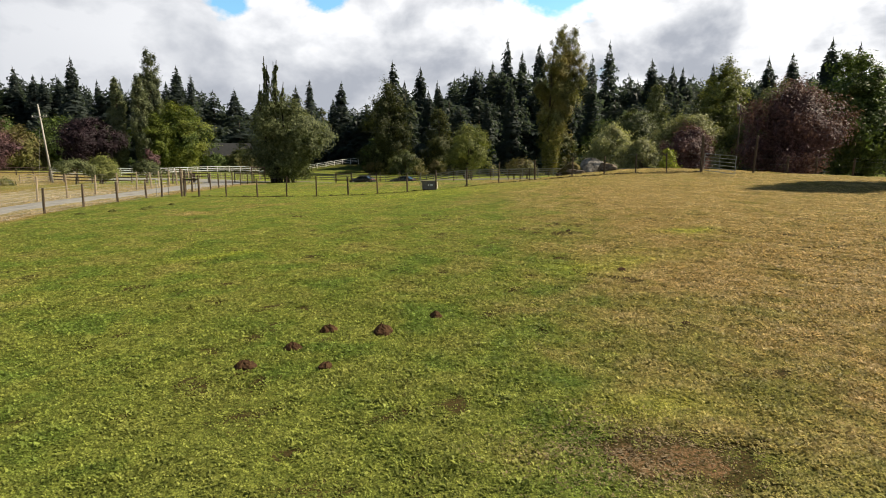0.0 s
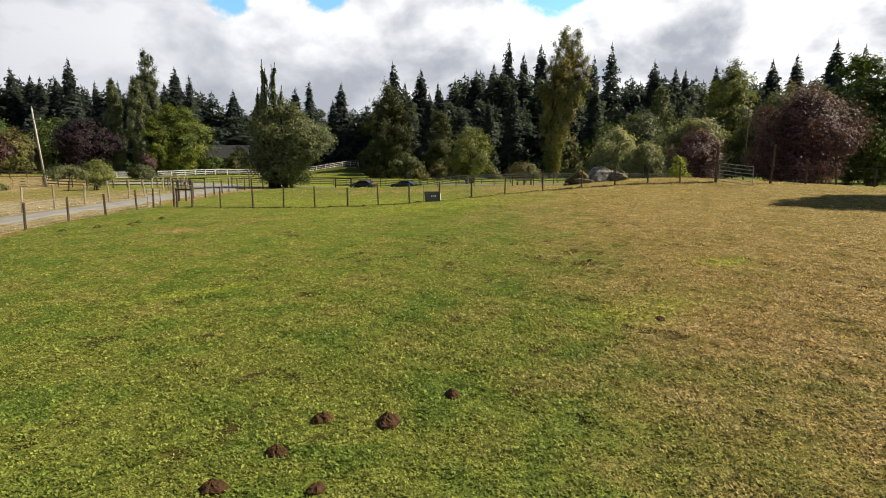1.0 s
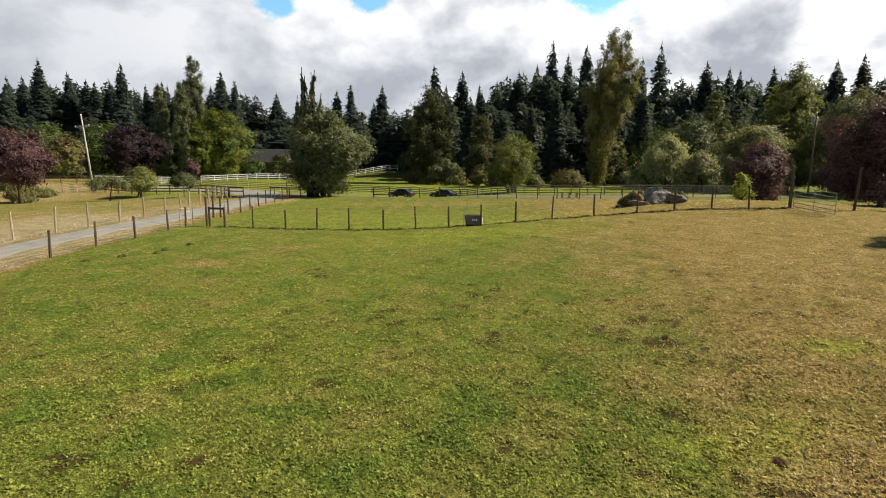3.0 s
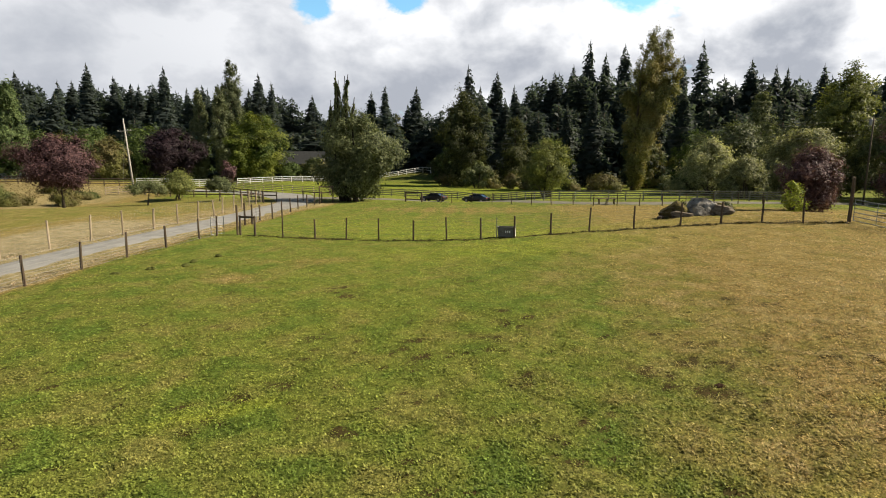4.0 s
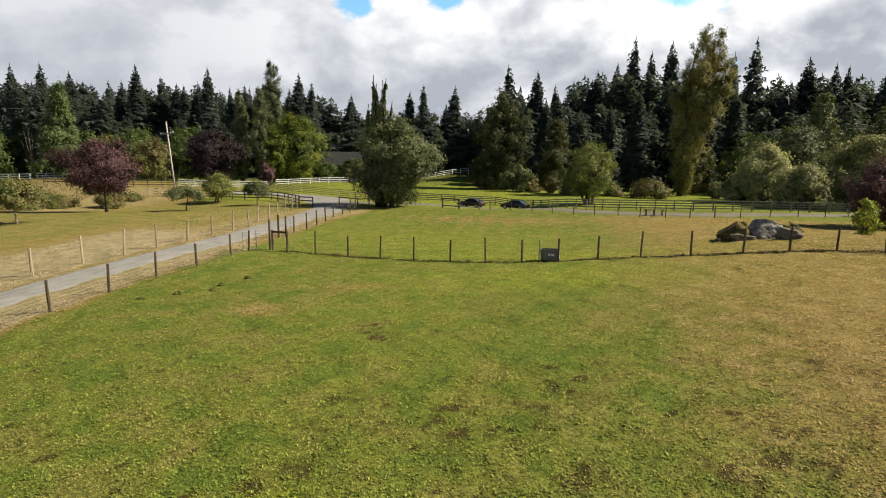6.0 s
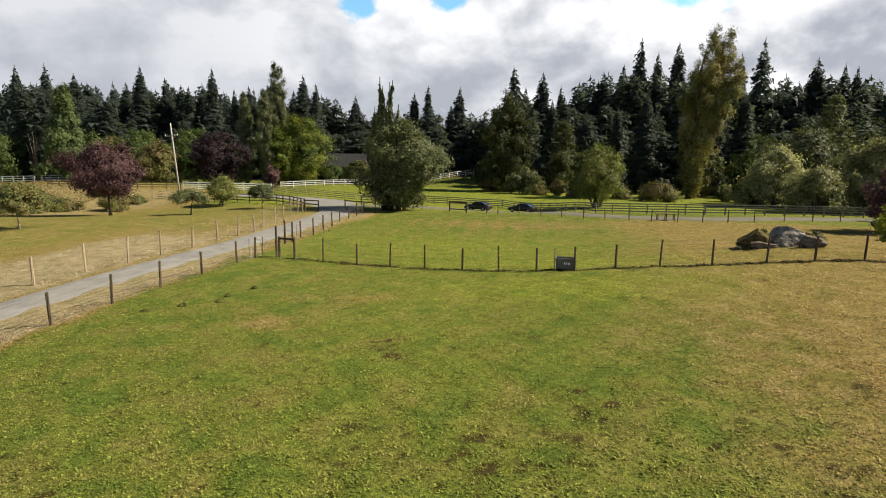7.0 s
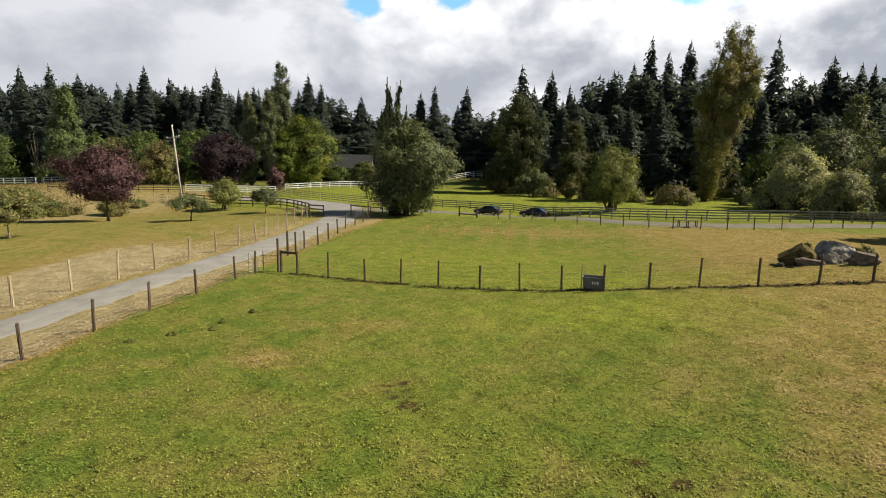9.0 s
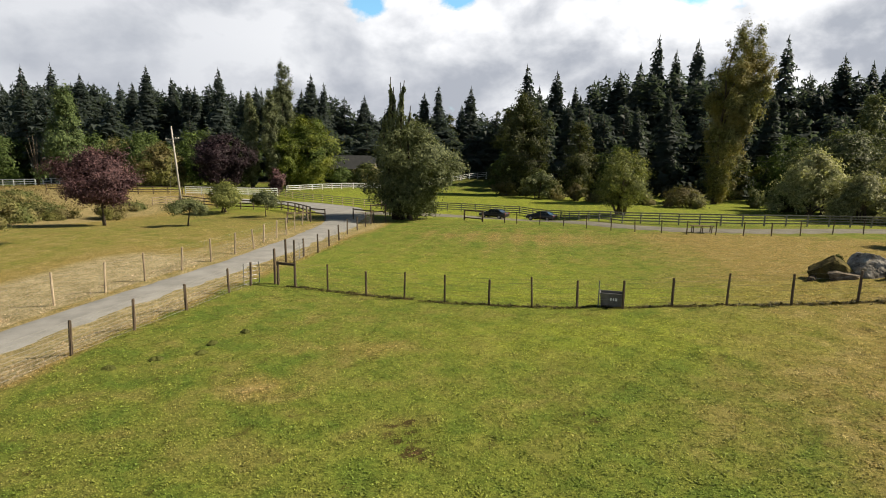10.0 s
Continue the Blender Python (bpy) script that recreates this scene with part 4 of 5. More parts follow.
for k, (x, y, h, w) in enumerate(((-1.5, 127, 3.4, 5.5), (-6.5, 131, 4.0, 6.0), (2.5, 124, 2.4, 4.5), (10.5, 120, 2.2, 4.5), (-17, 138, 4.2, 6.0), (29.5, 122, 3.4, 2.6))):
    broadleaf("meadow_brush", x, y, h, w, (BROWN_LEAF, BRAMBLE_LEAF)[k % 2], "brown and green brush at the meadow's far edge", 160 + k, MOUND, 0.0, 45, 60, 0.26, lobes=0.8, stems=4, category="shrub", group="brush at the meadow's edge")
broadleaf("willow", 32.5, 105, 9.2, 13.5, SILVER_LEAF, "wide silvery willow bush at the meadow's end", 49, MOUND, 0.02, 210, 75, 0.28, stems=6)
broadleaf("willow", 34.2, 95, 6.4, 9.0, SILVER_LEAF, "low silvery willow bush", 50, MOUND, 0.02, 120, 75, 0.25, stems=5)
broadleaf("willow", 47.9, 125, 21.0, 11, OLIVE_LEAF, "tall thin grey-green willow", 51, CONE, 0.05, 170, 65, 0.34)
broadleaf("willow", 44, 100, 11.0, 13, SILVER_LEAF, "tall pale willow behind the fence", 52, ROUND, 0.03, 220, 70, 0.3)
broadleaf("willow", 55.7, 110, 23.0, 11.5, PALE_LEAF, "tall yellow-green tree above the willows", 53, TALL, 0.05, 230, 70, 0.36)
broadleaf("willow", 61, 100, 17, 16, OLIVE_LEAF, "broad olive willow behind the plum tree", 54, ROUND, 0.02, 230, 70, 0.36)
broadleaf("purple_plum", 32.2, 72, 7.2, 7.4, PURPLE_LEAF, "dark red shrubby plum behind the fence", 55, ROUND, 0.03, 140, 75, 0.22)
broadleaf("purple_plum", 39.2, 62, 10.8, 11.6, PURPLE_LEAF, "large dark red plum tree behind the fence", 56, ROUND, 0.05, 400, 80, 0.2, girth=0.25, lobes=0.9, filling=0.2)
broadleaf("green_maple", 54.5, 72, 15.8, 11, GREEN_LEAF, "leafy green tree at the fence's end", 57, OVAL, 0.04, 220, 75, 0.36)
broadleaf("green_maple", 68, 94, 21, 12, GREEN_LEAF, "tall green tree behind the fence", 58, OVAL, 0.05, 180, 70, 0.42)
broadleaf("yellow_bush", 23.6, 57.5, 3.1, 2.3, FRESH_LEAF, "small yellow-green bush behind the fence", 59, OVAL, 0.05, 26, 50, 0.17, stems=4, category="shrub")
broadleaf("willow", 39, 113, 13.5, 14, OLIVE_LEAF, "grey-green willow filling the wood's edge", 64, ROUND, 0.02, 170, 65, 0.34)
broadleaf("willow", 51.5, 114, 15.0, 13, OLIVE_LEAF, "tall grey-green willow at the wood's edge", 65, EGG, 0.02, 170, 65, 0.34)
broadleaf("willow", 68, 112, 19, 15, BROWN_LEAF, "tall browning willow at the wood's edge", 66, EGG, 0.02, 170, 65, 0.36)
broadleaf("willow", 80, 104, 17, 15, OLIVE_LEAF, "broad olive willow at the wood's edge", 67, ROUND, 0.02, 150, 65, 0.36)
broadleaf("garden_tree", -53.5, 147, 6.0, 10, BRAMBLE_LEAF, "green tree before the house", 68, ROUND, 0.03, 100, 65, 0.36)
broadleaf("garden_tree", -60, 146, 5.0, 8, GREEN_LEAF, "low green tree beside the house", 69, ROUND, 0.03, 90, 65, 0.36)
broadleaf("green_maple", 32.8, 34.8, 12.4, 6.4, GREEN_LEAF, "green tree that shades the dry pasture", 70, OVAL, 0.5, 120, 70, 0.3)

for k, (x, y, h, w) in enumerate(((-62, 222, 25.5, 13), (-50, 226, 26, 14), (-24, 214, 29, 13))):
    broadleaf("woodland_tree", x, y, h, w, LARCH_LEAF, "rounded dark tree on the skyline of the wood", 120 + k, OVAL, 0.1, 60, 60, 0.6, lobes=0.9, group="rounded trees in the wood")
for k, (x, y, h, w) in enumerate(((-112, 128, 11, 15), (-122, 130, 13, 16), (-140, 124, 12, 17), (-152, 118, 10, 14), (-92, 132, 13, 15), (-86, 138, 12, 14), (-150, 122, 13, 14), (-160, 126, 14, 15), (8, 150, 12, 12), (31, 146, 13, 13), (41, 140, 14, 14))):
    broadleaf("brush_tree", x, y, h, w, (BRAMBLE_LEAF, GREEN_LEAF, GREEN_LEAF)[k % 3], "brushy undergrowth tree below the firs", 80 + k, ROUND, 0.02, 80, 60, 0.44, group="brush at the wood's edge")

for k, (x, y, h, w) in enumerate(((-74, 76, 1.6, 6), (-81, 80, 1.5, 7), (-88, 76, 1.9, 7), (-72, 88, 1.2, 5), (-80, 92, 1.4, 6), (-93, 86, 1.8, 8), (-86, 68, 2.0, 8))):
    broadleaf("rough_growth", x, y, h, w, (BROWN_LEAF, BRAMBLE_LEAF)[k % 2], "low rough growth of dry brown and green weeds", 100 + k, MOUND, 0.0, 80, 60, 0.2, stems=4, category="shrub", group="rough growth beside the lawn", sink=0.2)


def weeping_spires(x, y, tops, label):
    """A narrow weeping conifer: thin bare-tipped leaders with short arching branches hung with sprays."""
    rng = np.random.default_rng(77)
    tree = empty("weeping_conifer", x, y, rise_at(x, y), 0, label=label, category="conifer")
    for dx, dy, h in tops:
        bend = rng.uniform(-0.35, 0.35, 2)
        line = [Vector((dx * 0.3, dy * 0.3, -0.2)), Vector((dx * 0.8 + bend[0], dy * 0.8, h * 0.55)), Vector((dx * 0.95 - bend[1], dy, h * 0.8)), Vector((dx, dy, h))]
        smooth(part("leader", tube(bmesh.new(), line, [0.2, 0.15, 0.11, 0.05], 6), DARK_BARK, tree))
        marks = np.array([tuple(p) for p in line])
        sprays = []
        for _ in range(42):
            f = 0.42 + 0.54 * rng.uniform(0, 1) ** 1.15
            root = np.array([np.interp(f * h, marks[:, 2], marks[:, k]) for k in range(3)])
            a, reach = rng.uniform(0, math.tau), rng.uniform(0.25, 1.0) * (1.1 - f) * 2.4
            out, drop = np.array([math.cos(a), math.sin(a), 0.0]), rng.uniform(1.2, 3.4) * (1.2 - f) * 2.2
            for s in np.linspace(0.1, 1.0, 8):
                p = root + out * reach * math.sin(s * 1.5) + np.array([0, 0, 0.2 * s - drop * s * s])
                for _ in range(2):
                    side = rng.normal(size=3) * 0.1
                    tip = np.array([rng.normal() * 0.08, rng.normal() * 0.08, -rng.uniform(0.25, 0.6)])
                    sprays.append([p - side, p + tip, p + side])
        tagged(quads("spray", np.array(sprays), OLIVE_LEAF, tree), kind="stuff")
    return tree


weeping_spires(-25.7, 83.6, [(-0.95, 0.1, 18.6), (-0.4, -0.3, 17.3), (0.35, 0.3, 17.9), (0.95, 0, 18.1), (-1.7, 0.1, 14.6), (1.9, -0.2, 14.9)], "weeping conifer with bare spiky leaders")


def bare_sapling(x, y, h, seed):
    rng = np.random.default_rng(seed)
    tree = empty("bare_tree", x, y, rise_at(x, y), 0, label="thin pale bare tree at the wood's edge", category="tree")
    for k in range(7):
        a, r = k * 0.9, rng.uniform(0.5, 2.2)
        top = Vector((math.cos(a) * r, math.sin(a) * r, h * rng.uniform(0.6, 1.0)))
        mid = top * 0.5 + Vector((0, 0, 0.05 * h))
        smooth(part("stem", tube(bmesh.new(), [(0.1 * math.cos(a), 0.1 * math.sin(a), -0.2), mid, top], [0.1, 0.07, 0.02], 5), BARK, tree))


bare_sapling(-118, 112, 13.5, 3)


# ---- fences and gates ----
def post_mesh(name, h, r, mat, sides=7, square=False):
    bm = bmesh.new()
    if square:
        box(bm, 2 * r, 2 * r, h + 0.3, Matrix.Translation((0, 0, (h - 0.3) / 2)), 0.012)
    else:
        tube(bm, [(0, 0, -0.3), (0.01, 0, h * 0.5), (0, 0.005, h - 0.02), (0, 0, h)], [r * 1.06, r, r * 0.94, r * 0.8], sides)
    mesh = bpy.data.meshes.new(name)
    bm.to_mesh(mesh)
    bm.free()
    mesh.materials.append(mat)
    return mesh


def bar_between(name, a, b, height, thick, mat, parent):
    """A sawn rail from a to b, in the parent's own space."""
    a, b = Vector(a), Vector(b)
    d = b - a
    turn = d.to_track_quat("X", "Z").to_matrix().to_4x4()
    bm = box(bmesh.new(), d.length, thick, height, Matrix(), 0.006)
    return part(name, bm, mat, parent, at=Matrix.Translation((a + b) / 2) @ turn)


def wire_fence(line, h, r, mat, label, strands=(0.25, 0.5, 0.75, 0.98), lean=0.03, seed=1, mesh_wire=0, gauge=0.003):
    """Round posts with strands of wire; mesh_wire adds upright wires per span."""
    rnd = random.Random(seed)
    x0, y0 = line[0]
    base = Vector((x0, y0, rise_at(x0, y0)))
    fence = empty("wire_fence", *base, 0, label=label, category="fence")
    forms = [post_mesh("post", h * s, r * q, mat) for s, q in ((1.0, 1.0), (1.06, 0.9), (0.95, 1.1))]
    feet = []
    for x, y in line:
        foot = Vector((x, y, rise_at(x, y))) - base
        tilt = Euler((rnd.gauss(0, lean), rnd.gauss(0, lean), rnd.uniform(0, 6))).to_matrix().to_4x4()
        shared("post", rnd.choice(forms), fence, Matrix.Translation(foot) @ tilt)
        feet.append(foot)
    for f in strands:
        run = []
        for a, b in zip(feet, feet[1:]):
            run += [a + Vector((0, 0, h * f)), (a + b) / 2 + Vector((0, 0, h * f - 0.02))]
        run.append(feet[-1] + Vector((0, 0, h * f)))
        part("wire", tube(bmesh.new(), run, [gauge] * len(run), 3), WIRE, fence)
    if mesh_wire:
        bm = bmesh.new()
        for a, b in zip(feet, feet[1:]):
            for k in range(1, mesh_wire):
                p = a.lerp(b, k / mesh_wire)
                tube(bm, [p + Vector((0, 0, 0.05)), p + Vector((0, 0, h * 0.98))], [0.0018] * 2, 3)
        tagged(part("mesh_wire", bm, WIRE, fence), kind="stuff")
    return fence


def rail_fence(line, h, rails, mat, label, post_r=0.07, rail_h=0.14, span=2.6, name="rail_fence", post_mat=None):
    x0, y0 = line[0]
    base = Vector((x0, y0, rise_at(x0, y0)))
    fence = empty(name, *base, 0, label=label, category="fence")
    form = post_mesh("post", h, post_r, post_mat or mat, square=True)
    feet = []
    for (xa, ya), (xb, yb) in zip(line, line[1:]):
        n = max(1, round(math.hypot(xb - xa, yb - ya) / span))
        feet += [(xa + (xb - xa) * k / n, ya + (yb - ya) * k / n) for k in range(n)]
    feet.append(line[-1])
    spots = [Vector((x, y, rise_at(x, y))) - base for x, y in feet]
    for k, p in enumerate(spots):
        d = spots[min(k + 1, len(spots) - 1)] - spots[max(k - 1, 0)]
        shared("post", form, fence, Matrix.Translation(p) @ Matrix.Rotation(math.atan2(d.y, d.x), 4, "Z"))
    for a, b in zip(spots, spots[1:]):
        side = Vector((b.y - a.y, a.x - b.x, 0)).normalized() * (post_r + 0.02)
        for f in rails:
            up = Vector((0, 0, h * f))
            bar_between("rail", a + up + side, b + up + side, rail_h, 0.035, mat, fence)
    return fence


def tube_gate(x0, y0, x1, y1, h, bars, mat, label, lift=0.12, thick=0.016):
    """A gate of welded steel tube between two points on the ground."""
    a = Vector((x0, y0, rise_at(x0, y0)))
    b = Vector((x1, y1, rise_at(x1, y1)))
    gate = empty("metal_gate", *a, 0, label=label, category="gate")
    d = b - a
    for f in range(bars):
        z = lift + (h - lift) * f / (bars - 1)
        part("bar", tube(bmesh.new(), [Vector((0, 0, z)), d + Vector((0, 0, z))], [thick] * 2, 6), mat, gate)
    for s in (0.0, 0.5, 1.0):
        part("upright", tube(bmesh.new(), [d * s + Vector((0, 0, lift - 0.03)), d * s + Vector((0, 0, h + 0.03))], [0.026] * 2, 6), mat, gate)
    return gate


def lone_post(x, y, h, r, mat, label, tilt=0.0):
    ob = new("gate_post", post_mesh("gate_post", h, r, mat, 8))
    ob.matrix_basis = pose(x, y, rise_at(x, y), 0, tilt, 0)
    return tagged(ob, label, "post")


wire_fence([(-19.75, 43.95), (-17.45, 43.7), (-14.75, 43.1), (-12.3, 42.7), (-9.9, 42.5), (-7.4, 42.3), (-5.1, 42.3), (-2.76, 42.2), (-0.53, 41.9), (1.84, 42.2), (4.3, 42.05), (7.06, 41.9), (10.05, 42.5), (12.7, 43.0), (15.2, 43.1), (17.5, 42.75), (20.4, 43.3)],
           1.5, 0.062, POST_WOOD, "wire fence on dark weathered round posts", (0.12, 0.3, 0.48, 0.66, 0.83, 0.98), 0.02, 4)
wire_fence([(24.4, 42.9), (27.3, 43.3), (29.4, 43.0), (32.0, 42.6), (34.6, 42.2), (37.2, 41.8), (40, 41.4)], 1.4, 0.075, POST_WOOD, "wire fence on grey posts before the plum tree", (0.2, 0.5, 0.8, 0.97), 0.03, 6)
wire_fence([(-24.4, 19.0), (-24.1, 22.1), (-23.8, 25.2), (-23.45, 28.25), (-23.15, 31.35), (-22.9, 34.45), (-22.65, 37.7), (-22.65, 41.4), (-22.5, 43.4)],
           1.5, 0.07, POST_WOOD, "mesh wire fence on weathered posts beside the driveway", (0.06, 0.17, 0.28, 0.39, 0.5, 0.62, 0.75, 0.88, 0.98), 0.03, 7, 14, 0.0075)
wire_fence([(-31.6, 31.0), (-31.0, 34.1), (-30.5, 37.15), (-29.95, 40.0), (-29.7, 42.85), (-29.45, 46.0), (-29.45, 49.2), (-29.45, 52.25), (-29.45, 55.0), (-30.3, 58.0), (-30.5, 60.6), (-30.95, 63.3), (-32.3, 67.5), (-33.7, 72.0), (-35.2, 76.5)],
           1.75, 0.075, PALE_WOOD, "mesh wire fence on pale round posts beside the lawn", (0.1, 0.25, 0.4, 0.55, 0.7, 0.85, 0.97), 0.045, 8, 10)
wire_fence([(-23.85, 53.1), (-23.7, 55.4), (-24.2, 58.7), (-24.7, 62.0), (-25.7, 66.4), (-26.1, 70.2), (-26.4, 73.5), (-26.8, 76.6)],
           1.6, 0.07, POST_WOOD, "mesh wire fence on dark posts beside the driveway", (0.1, 0.25, 0.4, 0.55, 0.7, 0.85, 0.97), 0.02, 9, 14)
wire_fence([(-17.0, 86.8), (-14.3, 84.9), (-11.25, 84.2), (-9.6, 83.4), (-6.67, 82.7), (-3.72, 80.9), (-1.06, 79.0), (1.53, 77.2), (4.0, 76.2), (6.67, 75.7), (9.1, 75.3), (11.9, 75.1), (14.6, 75.3), (17.5, 76.1), (20.6, 77.2), (24.5, 79.4), (28.3, 81.3), (32, 83)],
           1.45, 0.06, POST_WOOD, "wire fence on dark posts along the lane", (0.3, 0.6, 0.95), 0.03, 10)

rail_fence([(-33.3, 99.3), (-24.8, 100.2), (-18.1, 102.4), (-10.9, 103.4), (-4.2, 98.6), (3.5, 85.3), (9.9, 84.0), (17, 84.2), (24.9, 86.8), (32.7, 89.0), (46, 92.5)], 1.35, (0.25, 0.5, 0.74, 0.97), GREY_RAIL, "grey-green four-rail wooden fence along the lane")
rail_fence([(-68.6, 95.2), (-60.0, 93.2), (-55.3, 92.7), (-52.6, 92.1), (-47.3, 91.5), (-43.4, 88.6), (-40.5, 85.5), (-37.8, 82.3), (-36.3, 79.4)], 1.5, (0.3, 0.62, 0.95), BROWN_RAIL, "dark brown three-rail fence round the lawn", 0.08, 0.15)
rail_fence([(-71.6, 92.2), (-68.8, 95.1), (-66.0, 98.0)], 1.4, (0.3, 0.62, 0.95), PALE_WOOD, "pale unpainted three-rail wooden fence", 0.07, 0.14, 2.2)
rail_fence([(-100, 98), (-90, 99), (-81.5, 100.2), (-75, 104)], 1.4, (0.3, 0.62, 0.95), BROWN_RAIL, "brown rail fence behind the pole", 0.07, 0.13)
rail_fence([(-150, 108), (-137, 114), (-126, 118), (-112, 116), (-100, 112)], 1.5, (0.25, 0.6, 0.95), WHITE_PAINT, "white rail fence along the rough bank", 0.08, 0.14)
rail_fence([(-74.5, 104.2), (-67, 108.2), (-60.0, 112.6)], 1.5, (0.2, 0.45, 0.7, 0.95), WHITE_PAINT, "white painted board fence behind the lawn", 0.07, 0.15)
rail_fence([(-62.5, 121), (-58.9, 126), (-54.1, 131), (-50, 135), (-44, 139)], 1.3, (0.3, 0.62, 0.95), WHITE_PAINT, "white painted rail fence at the driveway's bend", 0.06, 0.12)
rail_fence([(-59.5, 112.4), (-55, 109.5), (-51.5, 107.3), (-47, 105.6), (-41.8, 102.7), (-36.6, 99.7), (-33.2, 98.7)], 1.4, (0.25, 0.5, 0.74, 0.97), GREY_RAIL, "weathered four-rail wooden fence along the driveway", 0.06, 0.1, 3.0, post_mat=PALE_WOOD)
rail_fence([(-41, 155.5), (-34.2, 160), (-26, 168)], 1.5, (0.3, 0.62, 0.95), WHITE_PAINT, "distant white rail fence across the meadow", 0.07, 0.1)
rail_fence([(-33, 184), (-27, 188)], 1.5, (0.3, 0.62, 0.95), WHITE_PAINT, "distant white rail fence before the wood", 0.07, 0.12)


def post_and_beam(x0, y0, x1, y1, h, label, mat, beams=(0.95,)):
    """Two stout posts joined by beams."""
    a, b = Vector((x0, y0, rise_at(x0, y0))), Vector((x1, y1, rise_at(x1, y1)))
    ob = empty("wooden_gateway", *a, 0, label=label, category="gateway")
    form = post_mesh("post", h, 0.085, mat, 8)
    shared("post", form, ob, Matrix())
    shared("post", form, ob, Matrix.Translation(b - a))
    for f in beams:
        bar_between("beam", Vector((0, 0, h * f)), b - a + Vector((0, 0, h * f)), 0.15, 0.1, mat, ob)
    return ob


post_and_beam(-21.05, 44.2, -19.75, 43.95, 1.5, "dark wooden brace of two posts and a beam", POST_WOOD, (0.92,))
lone_post(-21.35, 44.35, 2.25, 0.085, POST_WOOD, "tall dark weathered gate post")
tube_gate(-22.75, 43.1, -22.3, 44.1, 1.4, 6, STEEL, "small bright metal gate beside the brace")
lone_post(-23.65, 49.9, 1.95, 0.085, POST_WOOD, "tall dark weathered gate post")
lone_post(-23.5, 50.9, 1.75, 0.075, POST_WOOD, "dark weathered gate post")
tube_gate(-23.5, 51.0, -23.85, 53.1, 1.35, 6, STEEL, "open bright metal gate beside the driveway")
post_and_beam(-36.2, 79.2, -33.6, 78.0, 1.5, "dark wooden gateway brace at the driveway", BROWN_RAIL, (0.62, 0.95))
post_and_beam(-30.8, 80.6, -27.2, 78.4, 1.6, "dark wooden gateway brace beside the paddock", BROWN_RAIL, (0.9,))
post_and_beam(-27.0, 77.0, -26.0, 79.6, 2.4, "tall dark wooden gateway brace", BROWN_RAIL, (0.6, 0.95))
post_and_beam(-17.1, 86.9, -14.2, 84.8, 1.5, "dark wooden brace along the lane", BROWN_RAIL, (0.25, 0.92))
post_and_beam(-36.6, 73.8, -34.4, 75.6, 1.3, "leaning dark timbers by the fence corner", BROWN_RAIL, (0.9,))
lone_post(20.5, 43.4, 2.85, 0.11, POST_WOOD, "tall rough wooden gate post")
lone_post(24.3, 42.8, 2.85, 0.085, POST_WOOD, "tall rough wooden gate post leaning slightly", 3.0)
tube_gate(20.65, 43.25, 21.5, 40.2, 1.45, 6, GREEN_STEEL, "open grey-green metal farm gate", 0.15, 0.028)
lone_post(-1.72, 42.15, 1.4, 0.03, STEEL, "thin metal stake beside the water trough")


# ---- loose things ----
def boulder(name, x, y, sx, sy, sz, mat, label, seed, turn=0.0, sink=0.25, faces=()):
    bm = bmesh.new()
    bmesh.ops.create_icosphere(bm, subdivisions=5, radius=1.0)
    sz = 1.15 * sz
    rnd = random.Random(seed * 7)
    off = Vector((seed * 3.1, seed * 1.7, 0.0))
    # broken faces: planes that cut the round block
    cuts = [(Vector(n).normalized(), far) for n, far in faces]
    for _ in range(14 if faces else 22):
        n = Vector((rnd.gauss(0, 1), rnd.gauss(0, 1), rnd.gauss(0.15, 0.7))).normalized()
        cuts.append((n, rnd.uniform(0.72, 0.9) if faces else rnd.uniform(0.5, 0.84)))
    for v in bm.verts:
        p = v.co.copy()
        for n, far in cuts:
            over = p.dot(n) - far
            if over > 0:
                p -= n * over
        ledge = noise.noise(Vector((p.x * 0.8, p.y * 0.8, p.z * 5.0)) + off)
        p *= 1 + 0.07 * noise.noise(p * 2.4 + off) + 0.05 * noise.noise(p * 6 + off) + 0.03 * noise.noise(p * 15 + off) + 0.07 * ledge
        v.co = p
    mesh = bpy.data.meshes.new(name)
    bm.to_mesh(mesh)
    bm.free()
    mesh.materials.append(mat)
    ob = new(name, mesh)
    ob.matrix_basis = pose(x, y, rise_at(x, y) + sz * (0.5 - sink), 0, 0, turn) @ Matrix.Diagonal((sx / 2, sy / 2, sz * 0.62, 1))
    return tagged(ob, label, "boulder", "boulders behind the fence")


boulder("boulder", 13.1, 48.2, 2.5, 2.1, 1.75, PALE_ROCK, "large pale grey granite boulder with a sloping top", 1, 6, 0.25, (((0.32, 0.1, 0.94), 0.52), ((-0.7, -0.1, 0.7), 0.55), ((0.1, -0.93, 0.35), 0.62), ((0.9, -0.3, 0.1), 0.8)))
boulder("boulder", 11.25, 48.1, 2.3, 2.0, 1.7, MOSSY, "brown mossy wedge-shaped boulder beside a paler one", 2, -8, 0.25, (((-0.6, 0.0, 0.8), 0.42), ((0.55, -0.15, 0.82), 0.5), ((-0.15, -0.85, 0.5), 0.6), ((-0.9, -0.4, 0.1), 0.85)))
boulder("boulder", 11.5, 47.35, 1.8, 0.9, 0.62, ROCK, "grey slab lying before the larger two", 3, 8, 0.25, (((0.2, -0.2, 0.95), 0.5),))
boulder("boulder", 14.2, 47.0, 1.75, 1.2, 0.85, ROCK, "low dark boulder at the heap's end", 4, 0, 0.25, (((0.25, -0.1, 0.96), 0.6),))
